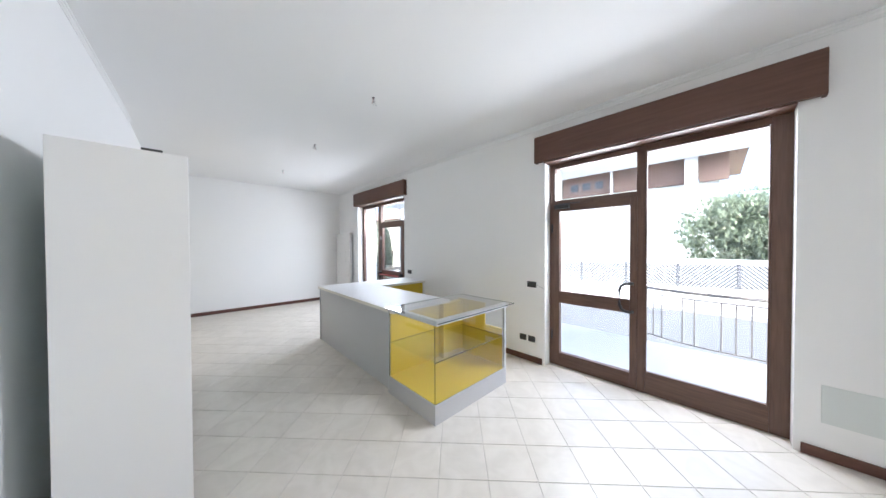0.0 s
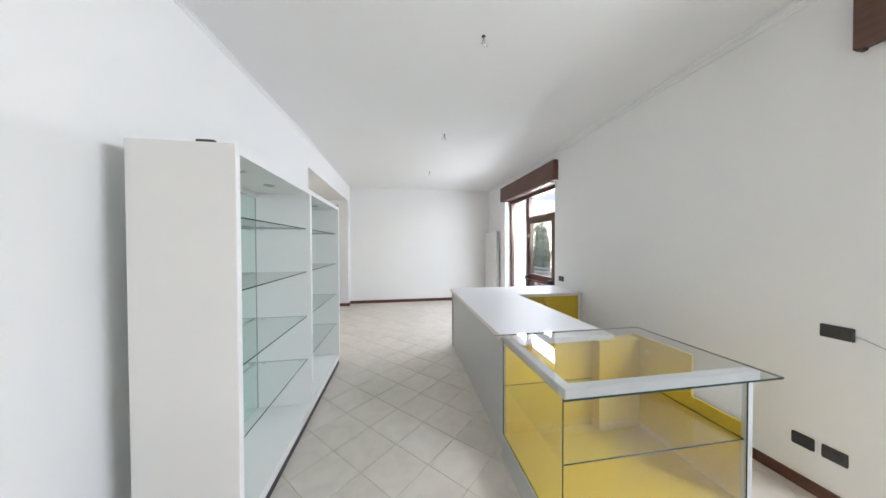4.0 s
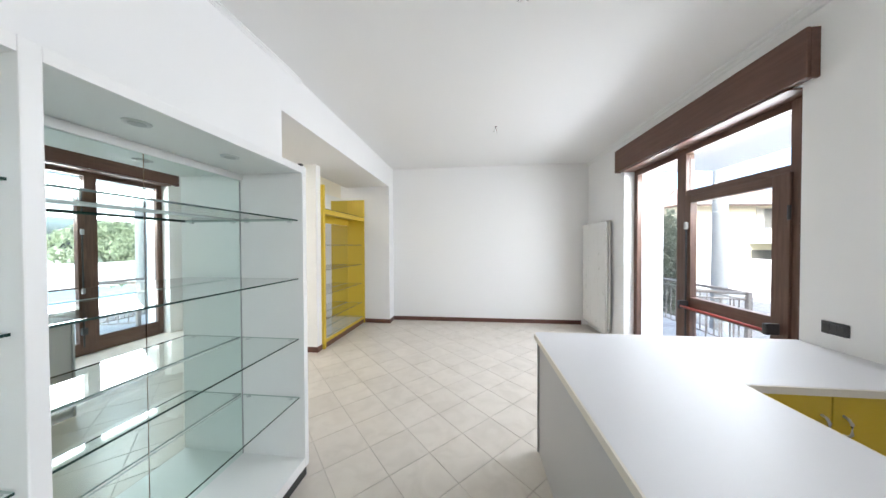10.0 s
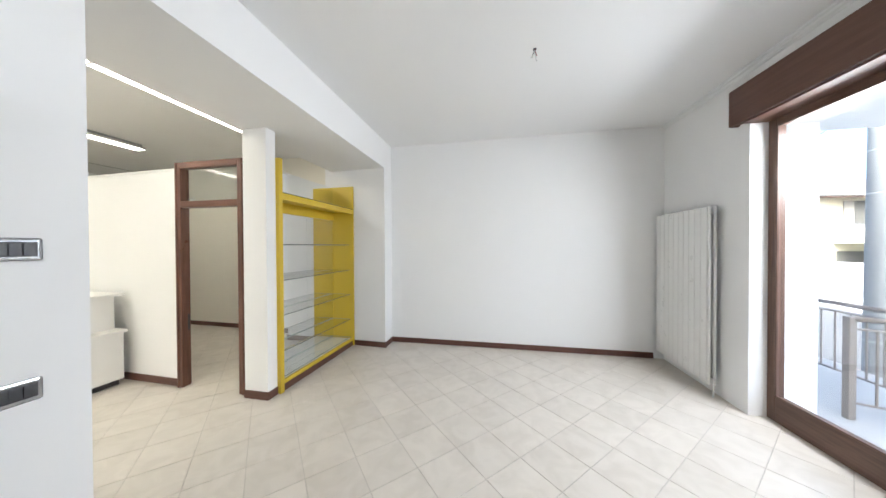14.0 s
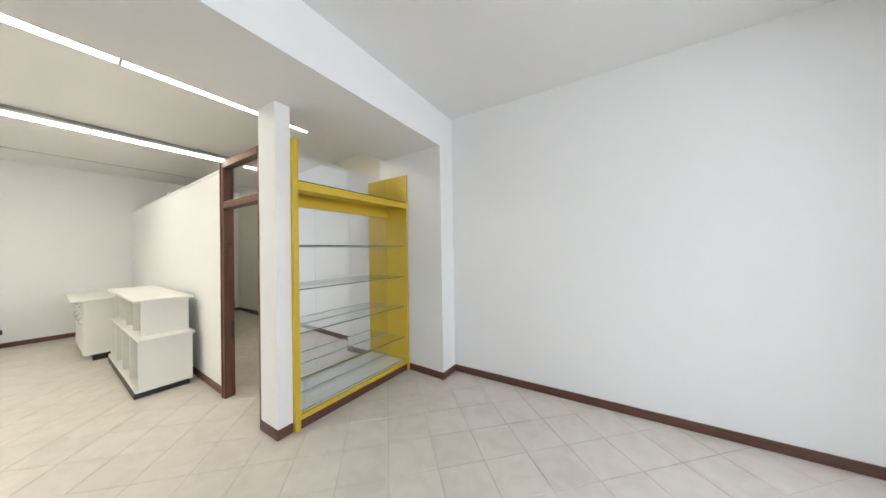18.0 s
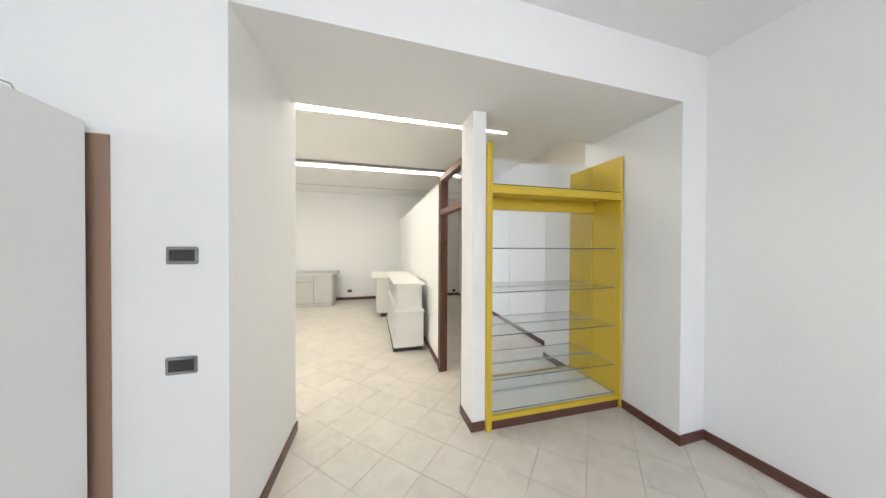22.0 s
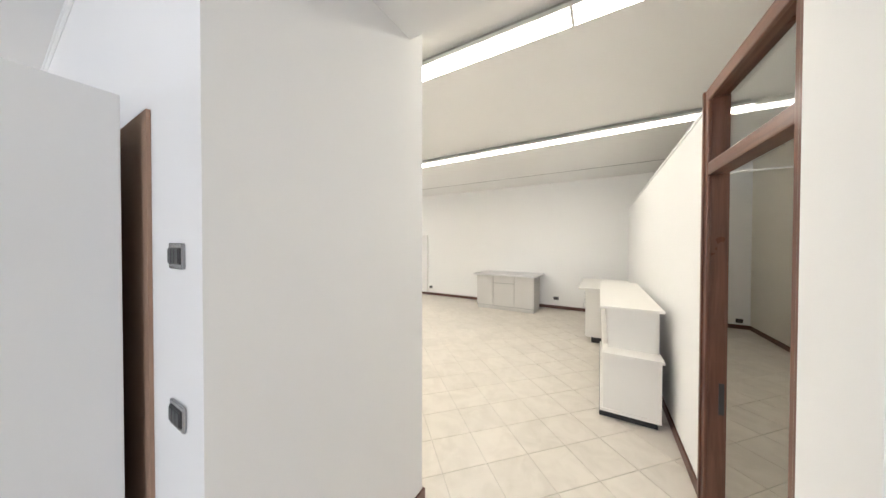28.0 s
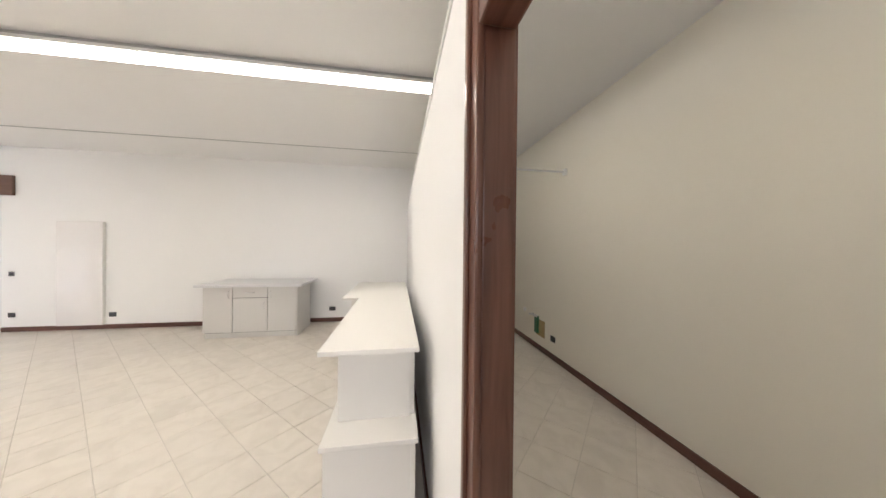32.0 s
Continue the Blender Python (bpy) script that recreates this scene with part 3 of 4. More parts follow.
# ---- inner doorway in the partition ----
dr = thing("door_1", "varnished brown door frame with a glazed transom and no leaf", "door frame")
dr["kind"] = "structure"
for x0, x1, rx0, rx1 in ((-1.805, -1.738, -1.815, -1.75), (-0.998, -0.928, -0.985, -0.92)):
    part("architrave", boxes((x0, 1.484, 0, x1, 1.502, 2.48), bevel=0.006), DOORWOOD, dr)
    part("architrave", boxes((rx0, 1.573, 0, rx1, 1.582, 2.48), bevel=0.003), DOORWOOD, dr)
    xo = x0 + 0.004 if x0 < -1.5 else x1 - 0.026
    part("moulding", boxes((xo, 1.474, 0, xo + 0.022, 1.486, 2.478), bevel=0.005), DOORWOOD, dr)
for x0, x1 in ((-1.788, -1.742), (-0.994, -0.942)):
    part("jamb", boxes((x0, 1.502, 0, x1, 1.573, 2.46), bevel=0.003), DOORWOOD, dr)
part("head_architrave", boxes((-1.738, 1.482, 2.41, -0.998, 1.502, 2.48), bevel=0.006), DOORWOODX, dr)
part("head_jamb", boxes((-1.742, 1.503, 2.42, -0.994, 1.572, 2.46), bevel=0.003), DOORWOODX, dr)
part("transom_rail", boxes((-1.742, 1.486, 1.985, -0.994, 1.571, 2.055), bevel=0.006), DOORWOODX, dr)
part("transom_pane", boxes((-1.742, 1.536, 2.055, -0.994, 1.542, 2.42)), GLASS, dr)
part("strike_plate", boxes((-1.7422, 1.545, 0.62, -1.7405, 1.568, 0.80)), DARKPL, dr)

# ---- white display shelving with mirror back and glass shelves ----
def display_unit():
    t = thing("display_shelving", "tall white display shelving with mirrored back and glass shelves", "shelving", m=pose(0.527, -0.532, 0))
    L, D, T = 2.293, 0.473, 2.097
    part("plinth", boxes((-D + 0.03, -L + 0.012, 0, -0.012, -0.012, 0.07)), BLACK, t, "black recessed plinth")
    for y in (-0.04, -L / 2 - 0.02, -L):
        part("upright", boxes((-D, y, 0.07, 0, y + 0.04, T), bevel=0.004), WHITE, t)
    for i, y0 in enumerate((-L + 0.04, -L / 2 + 0.02)):
        y1 = y0 + L / 2 - 0.06
        part("bottom_board", boxes((-D, y0, 0.07, -0.002, y1, 0.135), bevel=0.002), WHITE, t)
        top = part("top_board", boxes((-D, y0, T - 0.045, -0.002, y1, T - 0.003), bevel=0.002), WHITE, t)
        part("back_rail", boxes((-D + 0.022, y0, T - 0.085, -D + 0.04, y1, T - 0.046), bevel=0.002), WHITE, t)
        ym = (y0 + y1) / 2
        for ya, yb in ((y0, ym - 0.002), (ym + 0.002, y1)):
            part("mirror_panel", boxes((-D + 0.012, ya, 0.136, -D + 0.018, yb, T - 0.046)), MIRROR, t, "silvered mirror back")
        for ya in (y0 + 0.0005, y1 - 0.0065):
            part("mirror_joint", boxes((-D + 0.0185, ya, 0.137, -D + 0.021, ya + 0.006, T - 0.09)), GREYPL, t, "grey mirror edge strip")
        for yl in (y0 + 0.33, y1 - 0.35):
            ring = bmesh.new()
            bmesh.ops.create_cone(ring, cap_ends=True, segments=24, radius1=0.040, radius2=0.043, depth=0.005)
            bmesh.ops.translate(ring, vec=(-0.185, yl, T - 0.0475), verts=ring.verts[:])
            lamp = part("spot_lamp", ring, STEEL, top, "round chrome recessed spot", True)
            disc = bmesh.new()
            bmesh.ops.create_cone(disc, cap_ends=True, segments=20, radius1=0.026, radius2=0.026, depth=0.004)
            bmesh.ops.translate(disc, vec=(-0.185, yl, T - 0.0500), verts=disc.verts[:])
            part("lamp_glass", disc, GREYPL, top)
        for z in (0.55, 0.945, 1.35, 1.74):
            part("glass_shelf", sheet(-D + 0.03, y0 + 0.004, z - 0.008, -0.035, y1 - 0.004, z, False, 2), (SHELFGLASS, GLASSEDGE, REAREDGE), t)
            for y in (y0, y1 - 0.016):
                for x in (-D + 0.07, -0.09):
                    part("shelf_pin", boxes((x - 0.012, y, z - 0.018, x + 0.012, y + 0.016, z - 0.0085), bevel=0.002), STEEL, t)
    part("back_panel", prism(((-0.551, -L + 1.4), (-0.563, -L + 1.4), (-0.5385, 0.033), (-0.5265, 0.033)), 0.0, T - 0.03), BROWNBOARD, t, "brown hardboard back")
    part("cable_outlet", sweep([(-0.006, -0.030, T + 0.005), (-0.014, -0.029, T + 0.013), (-0.030, -0.026, T + 0.015), (-0.046, -0.022, T + 0.010), (-0.058, -0.018, T - 0.004)], 0.008, 10), DARKPL, t, "black bent cable outlet", True)
    part("wire_loop", sweep([(-0.20, -0.012, T - 0.004), (-0.215, -0.008, T + 0.012), (-0.24, -0.006, T + 0.014), (-0.26, -0.012, T - 0.004)], 0.0025, 6), GREYPL, t, "thin grey wire loop", True)
    part("cable_clip", boxes((-0.18, -L + 0.006, T - 0.002, -0.10, -L + 0.034, T + 0.014), bevel=0.004), DARKPL, t, "flat black cable clip")
    part("cable", sweep([(-0.05, -0.08, T + 0.004), (-0.03, -0.4, T + 0.004), (-0.05, -0.7, T + 0.012), (-0.08, -1.0, T + 0.004), (-0.3, -1.15, T + 0.004)], 0.003, 6), WHITE, t, "white cable")
    return t


display_unit()


# ---- yellow wall shelving with mirror ----
def yellow_shelving():
    t = thing("yellow_shelving", "yellow lacquered shelving with mirror back and glass shelves beside the post", "shelving", m=pose(-0.565, 1.568, 0, 0, 0, -1.8) @ pose(0.565, -1.568, 0))
    X0, X1, Y0, Y1, T = -0.935, -0.565, 1.568, 3.018, 2.485
    part("plinth", boxes((X1 - 0.04, Y0 + 0.03, 0, X1 - 0.018, Y1 - 0.02, 0.085), bevel=0.003), SKIRT, t, "red-brown plinth")
    for ya, yb in ((Y0, Y0 + 0.024), (Y1 - 0.034, Y1 - 0.01)):
        side = part("side_panel", boxes((X0, ya, 0, X1, yb, T), bevel=0.004), YELLOW, t)
    part("front_batten", boxes((X1 - 0.03, Y0 + 0.024, 0.0, X1 + 0.002, Y0 + 0.045, T), bevel=0.003), YELLOW, t)
    part("upper_shelf", boxes((X0 + 0.02, Y0 + 0.045, 2.085, X1 - 0.003, Y1 - 0.034, 2.125), bevel=0.003), YELLOW, t)
    part("shelf_glass", sheet(X0 + 0.022, Y0 + 0.047, 2.1255, X1 - 0.006, Y1 - 0.036, 2.1335), (PALEGLASS, GLASSEDGE), t, "clear glass plate on the shelf")
    part("shelf_lip", boxes((X1 - 0.03, Y0 + 0.045, 2.055, X1 - 0.005, Y1 - 0.034, 2.085), bevel=0.002), YELLOW, t)
    part("back_rail", boxes((X0 + 0.02, Y0 + 0.024, 1.96, X0 + 0.04, Y1 - 0.034, 2.085), bevel=0.002), YELLOW, t)
    part("bottom_rail", boxes((X1 - 0.04, Y0 + 0.045, 0.085, X1 - 0.005, Y1 - 0.034, 0.125), bevel=0.003), YELLOW, t)
    part("bottom_board", boxes((X0 + 0.02, Y0 + 0.024, 0.085, X1 - 0.04, Y1 - 0.034, 0.11)), WHITE, t)
    seams = [Y0 + 0.024, Y0 + 0.40, Y0 + 0.83, Y1 - 0.034]
    for ya, yb in zip(seams, seams[1:]):
        part("mirror_panel", boxes((X0 + 0.008, ya + 0.001, 0.112, X0 + 0.014, yb - 0.001, 1.958)), CLEARMIRROR, t, "silvered mirror back")
    part("upper_mirror", boxes((X0 + 0.008, Y0 + 0.024, 2.126, X0 + 0.014, Y1 - 0.034, 2.475)), CLEARMIRROR, t, "silvered mirror above the shelf")
    part("edge_strip", boxes((X0 + 0.0145, Y1 - 0.046, 0.112, X0 + 0.022, Y1 - 0.0345, 1.958), bevel=0.002), YELLOW, t, "yellow strip at the mirror's edge")
    part("back_panel", boxes((X0 - 0.012, Y0, 0.0, X0, Y1 - 0.012, 2.48)), WHITE, t)
    for z in (0.14, 0.42, 0.81, 1.19, 1.58):
        part("glass_shelf", sheet(X0 + 0.024, Y0 + 0.026, z - 0.008, X1 - 0.05, Y1 - 0.048, z, False, 2), (PALEGLASS, PALEEDGE, REAREDGE), t)
        for x in (X0 + 0.06, X1 - 0.10):
            part("shelf_pin", boxes((x - 0.012, Y1 - 0.05, z - 0.022, x + 0.012, Y1 - 0.034, z - 0.0085), bevel=0.003), YELLOW, t)
    return t


yellow_shelving()


# ---- L-shaped counter ----
def d_handle(parent, x, y, z, dx, dy, h=0.09, mat=None):
    """A bent bar handle standing upright; dx, dy point away from the door."""
    pts = [(x, y, z), (x + dx * 0.6, y + dy * 0.6, z + 0.004), (x + dx, y + dy, z + 0.02), (x + dx, y + dy, z + h - 0.02), (x + dx * 0.6, y + dy * 0.6, z + h - 0.004), (x, y, z + h)]
    return part("handle", sweep(pts, 0.006, 8), mat or STEEL, parent, "satin steel bow handle", True)


ctr = thing("shop_counter", "grey laminate counter body with yellow cupboard doors against the wall", "counter")
part("front_panel", prism(((2.122, -2.42), (2.147, -2.42), (2.175, -0.172), (2.150, -0.172)), 0.0, 0.862), GREYLAM, ctr, "grey laminate front panel")
part("front_edge", boxes((2.136, -0.182, 0.0, 2.152, -0.166, 0.862), bevel=0.002), GREYPL, ctr, "grey metal edge strip")
part("end_panel", boxes((2.176, -0.197, 0.0, 3.89, -0.172, 0.862)), GREYLAM, ctr)
part("inner_panel", boxes((2.88, -2.42, 0.0, 2.90, -0.818, 0.862)), WHITE, ctr)
part("carcass", boxes((2.92, -0.796, 0.08, 3.88, -0.2, 0.862)), WHITE, ctr)
part("plinth", boxes((2.92, -0.756, 0.0, 3.88, -0.736, 0.08)), BLACK, ctr)
part("side_filler", boxes((3.865, -0.816, 0.08, 3.895, -0.797, 0.862)), WHITE, ctr)
for x0, x1, hx in ((2.905, 3.327, 3.285), (3.333, 3.862, 3.375)):
    dd = part("cupboard_door", boxes((x0, -0.816, 0.09, x1, -0.797, 0.855), bevel=0.003), YELLOW, ctr, "yellow lacquered cupboard door")
    d_handle(dd, hx, -0.816, 0.67, 0, -0.03)
top = thing("worktop", "pale grey L-shaped worktop with cream edging on the counter", "worktop")
END, TIP = -0.132, 0.045


def worktop_corner(inset):
    """Plan points round the worktop's rounded free corner, from the front edge to the end edge."""
    r = TIP - inset
    return [(2.112 + TIP - r * math.cos(a), END - TIP + r * math.sin(a)) for a in (math.pi / 2 * k / 8 for k in range(9))]


inner, outer = worktop_corner(0.009), worktop_corner(0.0)
part("slab", prism([(2.089, -2.505), *inner, (3.905, END - 0.009), (3.905, -0.836), (2.93, -0.836), (2.93, -2.505)], 0.862, 0.90), WORKTOP, top)
part("edging", prism([(2.080, -2.505), *outer, *inner[::-1], (2.089, -2.505)], 0.863, 0.899), EDGE, top, "cream edging strip")
part("edging", boxes((2.112 + TIP, END - 0.009, 0.863, 3.905, END, 0.899)), EDGE, top, "cream edging strip")
part("edging", boxes((2.931, -0.845, 0.863, 3.905, -0.836, 0.899), bevel=0.002), EDGE, top, "cream edging strip")
part("edging", boxes((2.93, -2.505, 0.863, 2.939, -0.845, 0.899), bevel=0.002), EDGE, top, "cream edging strip")

case = thing("display_case", "glass display case with yellow inside at the counter's end", "display case")
cx0, cx1, cy0, cy1 = 2.075, 3.17, -3.185, -2.43
part("base_front", boxes((cx0, cy0, 0, cx1, cy0 + 0.02, 0.175)), GREYLAM, case, "grey laminate base")
part("base_side", boxes((cx0, cy0 + 0.02, 0, cx0 + 0.02, cy1, 0.175)), GREYLAM, case, "grey laminate base")
part("base_side", boxes((cx1 - 0.02, cy0 + 0.02, 0, cx1, cy1, 0.175)), GREYLAM, case, "grey laminate base")
part("floor_board", boxes((cx0 + 0.006, cy0 + 0.006, 0.176, cx1 - 0.02, cy1, 0.186)), YELLOW, case)
part("back_board", boxes((cx0 + 0.02, cy1 - 0.018, 0.186, cx1 - 0.02, cy1 - 0.002, 0.86)), YELLOW, case)
part("inner_box", boxes((2.80, cy1 - 0.10, 0.187, cx1 - 0.021, cy1 - 0.019, 0.86)), YELLOW, case)
part("corner_post", boxes((cx1 - 0.032, cy0, 0.176, cx1, cy0 + 0.03, 0.90), bevel=0.004), ALU, case, "satin aluminium post")
part("corner_post", boxes((cx0, cy1 - 0.012, 0.0, cx0 + 0.016, cy1 + 0.008, 0.90), bevel=0.003), ALU, case, "satin aluminium post")
part("lock", rod(bmesh.new(), (cx1 - 0.028, -2.583, 0.78), (cx1 - 0.0185, -2.583, 0.78), 0.014, 16), STEEL, case, "small round steel lock")
part("inner_side", boxes((cx1 - 0.018, cy0 + 0.031, 0.187, cx1 - 0.004, cy0 + 0.29, 0.62), (cx1 - 0.018, cy0 + 0.29, 0.187, cx1 - 0.004, cy1 - 0.019, 0.884)), YELLOW, case, "stepped yellow side panel")
part("front_glass", sheet(cx0 + 0.002, cy0, 0.186, cx1 - 0.033, cy0 + 0.006, 0.885), (CASEGLASS, GLASSEDGE), case)
part("side_glass", sheet(cx0, cy0 + 0.007, 0.186, cx0 + 0.006, cy1 - 0.013, 0.885), (CASEGLASS, GLASSEDGE), case)
part("glass_shelf", sheet(cx0 + 0.012, cy0 + 0.012, 0.545, cx1 - 0.04, cy1 - 0.02, 0.553), (SHELFGLASS, GLASSEDGE), case)
part("base_trim", boxes((cx0 - 0.002, cy0 - 0.003, 0.172, cx1, cy0, 0.188), (cx0 - 0.003, cy0, 0.172, cx0, cy1 - 0.012, 0.188)), ALU, case)
fx, fy, fe = cx0 - 0.02, cy0 - 0.045, cx1 - 0.03
part("top_frame", boxes((fx, fy, 0.893, fe, fy + 0.055, 0.938), (fx, fy + 0.055, 0.893, fx + 0.05, cy1 - 0.07, 0.938), bevel=0.003), ALU, case, "satin aluminium top frame")
part("glass_top", sheet(1.99, -3.315, 0.939, 3.14, -2.507, 0.949), (CASEGLASS, GLASSEDGE), case, "overhanging clear glass top")

# ---- stepped white pigeonhole shelving along the partition ----
pig = thing("pigeonhole_shelving", "stepped white pigeonhole shelving on a black plinth beside the partition", "shelving", m=BACKROOM)
part("plinth", boxes((-4.42, 0.965, 0, -2.545, 1.40, 0.07)), BLACK, pig, "black plinth")
part("base_board", boxes((-4.45, 0.968, 0.07, -2.495, 1.418, 0.10), bevel=0.004), CREAM, pig)
part("middle_board", boxes((-4.45, 0.985, 0.60, -2.445, 1.428, 0.625), bevel=0.004), CREAM, pig)
part("top_board", boxes((-4.45, 0.965, 1.01, -2.49, 1.432, 1.035), bevel=0.004), CREAM, pig)
part("back_board", boxes((-4.45, 1.395, 0.10, -2.50, 1.418, 0.60), (-4.45, 1.395, 0.625, -2.64, 1.418, 1.01)), CREAM, pig)
for i in range(5):
    x = -2.50 - i * 0.4775
    part("divider", boxes((x - 0.025, 0.99, 0.10, x, 1.395, 0.60), bevel=0.002), CREAM, pig)
    x = -2.62 - i * 0.448
    part("divider", boxes((x - 0.025, 1.03, 0.625, x, 1.395, 1.01), bevel=0.002), CREAM, pig)

low = thing("low_cabinet", "white low cabinet with doors and an overhanging top behind the pigeonholes", "cabinet", m=BACKROOM)
part("plinth", boxes((-6.0, 0.85, 0, -4.66, 1.40, 0.09)), BLACK, low, "black plinth")
part("body", boxes((-6.02, 0.78, 0.09, -4.64, 1.43, 0.865), bevel=0.003), CREAM, low)
part("cabinet_top", boxes((-6.06, 0.66, 0.865, -4.58, 1.445, 0.895), bevel=0.005), CREAM, low)
for i in range(3):
    x0 = -6.01 + i * 0.456
    dd = part("cabinet_door", boxes((x0, 0.761, 0.10, x0 + 0.45, 0.779, 0.68), bevel=0.003), CREAM, low)
    d_handle(dd, x0 + 0.39, 0.761, 0.54, 0, -0.03)
    dd = part("drawer", boxes((x0, 0.761, 0.69, x0 + 0.45, 0.779, 0.855), bevel=0.003), CREAM, low)
    part("handle", sweep([(x0 + 0.165, 0.761, 0.775), (x0 + 0.175, 0.735, 0.775), (x0 + 0.275, 0.735, 0.775), (x0 + 0.285, 0.761, 0.775)], 0.005, 8), STEEL, dd, "satin steel bow handle", True)

# ---- grey cabinet at the back wall ----
gc = thing("grey_cabinet", "pale grey cabinet with doors, a drawer and an overhanging top", "cabinet", m=BACKROOM @ pose(0, -0.105, 0))
gx = -6.06
part("kick_board", boxes((-6.70, -1.64, 0, gx - 0.03, -0.28, 0.085)), GREYFRONT, gc)
part("body", boxes((-6.74, -1.66, 0.085, gx - 0.022, -0.26, 0.84), bevel=0.002), DARKPL, gc)
part("side_panel", boxes((-6.74, -0.26, 0.0, gx, -0.242, 0.845), bevel=0.002), GREYFRONT, gc)
part("cabinet_top", boxes((-6.85, -1.715, 0.846, gx + 0.115, -0.145, 0.885), bevel=0.005), WORKTOP, gc, "pale overhanging top")
for y0, y1, z0, z1, hy in ((-1.655, -1.231, 0.095, 0.838, -1.28), (-1.223, -0.706, 0.095, 0.652, -0.75), (-0.698, -0.265, 0.095, 0.838, -0.65)):
    dd = part("cabinet_door", boxes((gx - 0.019, y0, z0, gx, y1, z1), bevel=0.003), GREYFRONT, gc)
    d_handle(dd, gx, hy, z1 - 0.18, 0.03, 0, 0.11)
dd = part("drawer", boxes((gx - 0.019, -1.223, 0.660, gx, -0.706, 0.838), bevel=0.003), GREYFRONT, gc)
part("handle", sweep([(gx, -1.03, 0.745), (gx + 0.03, -1.02, 0.745), (gx + 0.03, -0.91, 0.745), (gx, -0.90, 0.745)], 0.006, 8), STEEL, dd, "satin steel bow handle", True)

# ---- yellow two-door cupboard at the shop's near end ----
yc = thing("yellow_cupboard", "tall yellow two-door cupboard against the end wall", "cupboard")
yy = NEAR + 0.06
part("plinth", boxes((-0.72, NEAR + 0.014, 0, 0.28, yy - 0.02, 0.08)), SKIRT, yc, "red-brown plinth")
part("body", boxes((-0.74, NEAR + 0.002, 0.08, 0.30, yy - 0.02, 2.29)), YELLOW, yc)
for x0, x1, hx in ((-0.735, -0.223, -0.285), (-0.217, 0.295, -0.155)):
    dd = part("cupboard_door", boxes((x0, yy - 0.019, 0.085, x1, yy, 2.285), bevel=0.004), YELLOW, yc)
    d_handle(dd, hx, yy, 1.08, 0, 0.04, 0.16)


# ---- radiators ----
def radiator():
    t = thing("radiator", "tall white tubular radiator on the street wall", "radiator", m=pose(-0.012, 0, 0))
    y0, y1, z0, z1 = 2.34, 3.22, 0.13, 1.94
    n = 10
    step = (y1 - y0) / n
    for i in range(n):
        y = y0 + i * step
        part("radiator_section", boxes((3.80, y + 0.002, z0, 3.815, y + step - 0.002, z1), (3.815, y + step / 2 - 0.012, z0 + 0.02, 3.865, y + step / 2 + 0.012, z1 - 0.02), (3.865, y + 0.006, z0, 3.878, y + step - 0.006, z1), bevel=0.004, seg=1), RADIATOR, t)
    for x, r in ((3.814, 0.012), (3.862, 0.014)):
        part("end_tube", rod(bmesh.new(), (x, y0 - 0.014, z0 - 0.01), (x, y0 - 0.014, z1 + 0.012), r), RADIATOR, t, smooth=True)
    for z in (z0 + 0.06, z1 - 0.06):
        part("header_pipe", rod(bmesh.new(), (3.835, y0 - 0.012, z), (3.835, y1, z), 0.018), RADIATOR, t, smooth=True)
    part("radiator_valve", rod(bmesh.new(), (3.835, y0 - 0.05, z0 + 0.06), (3.835, y0 - 0.012, z0 + 0.06), 0.014), STEEL, t)
    part("feed_pipe", rod(bmesh.new(), (3.835, y0 - 0.04, 0.0), (3.835, y0 - 0.04, z0 + 0.06), 0.008), STEEL, t)
    for z in (0.45, 1.65):
        part("wall_bracket", boxes((3.878, 2.75, z, 3.925, 2.80, z + 0.04)), RADIATOR, t)
    return t


radiator()
fl = thing("flat_radiator", "smooth white glossy panel radiator on the back wall", "radiator", m=BACKROOM @ pose(0, -0.235, 0))
part("front_plate", boxes((BACK + 0.045, -4.26, 0.085, BACK + 0.06, -3.59, 1.91), bevel=0.004), GLOSSWHITE, fl)
part("side_cover", boxes((BACK + 0.004, -3.606, 0.085, BACK + 0.045, -3.592, 1.90)), RADIATOR, fl)
part("rear_plate", boxes((BACK + 0.002, -4.24, 0.1, BACK + 0.045, -3.61, 1.89)), RADIATOR, fl)


# ---- switches and sockets ----
def wall_plate(kind, label, m, width=0.12, n=3):
    """A plate in its own x-z plane, facing -y."""
    t = thing(kind, label, "switch" if "switch" in kind else "socket", "wall switches and sockets", m)
    part("plate", boxes((-width / 2, -0.010, -0.04, width / 2, 0, 0.04), bevel=0.008), DARKCHROME if kind == "wall_switch" else DARKPL, t)
    part("insert_frame", boxes((-width / 2 + 0.012, -0.013, -0.026, width / 2 - 0.012, -0.009, 0.026), bevel=0.002), DARKPL, t)
    w = (width - 0.03) / n
    for i in range(n):
        x = -width / 2 + 0.015 + i * w
        part("module", boxes((x + 0.001, -0.016, -0.022, x + w - 0.001, -0.0125, 0.022), bevel=0.002), DARKPL, t)
    return t


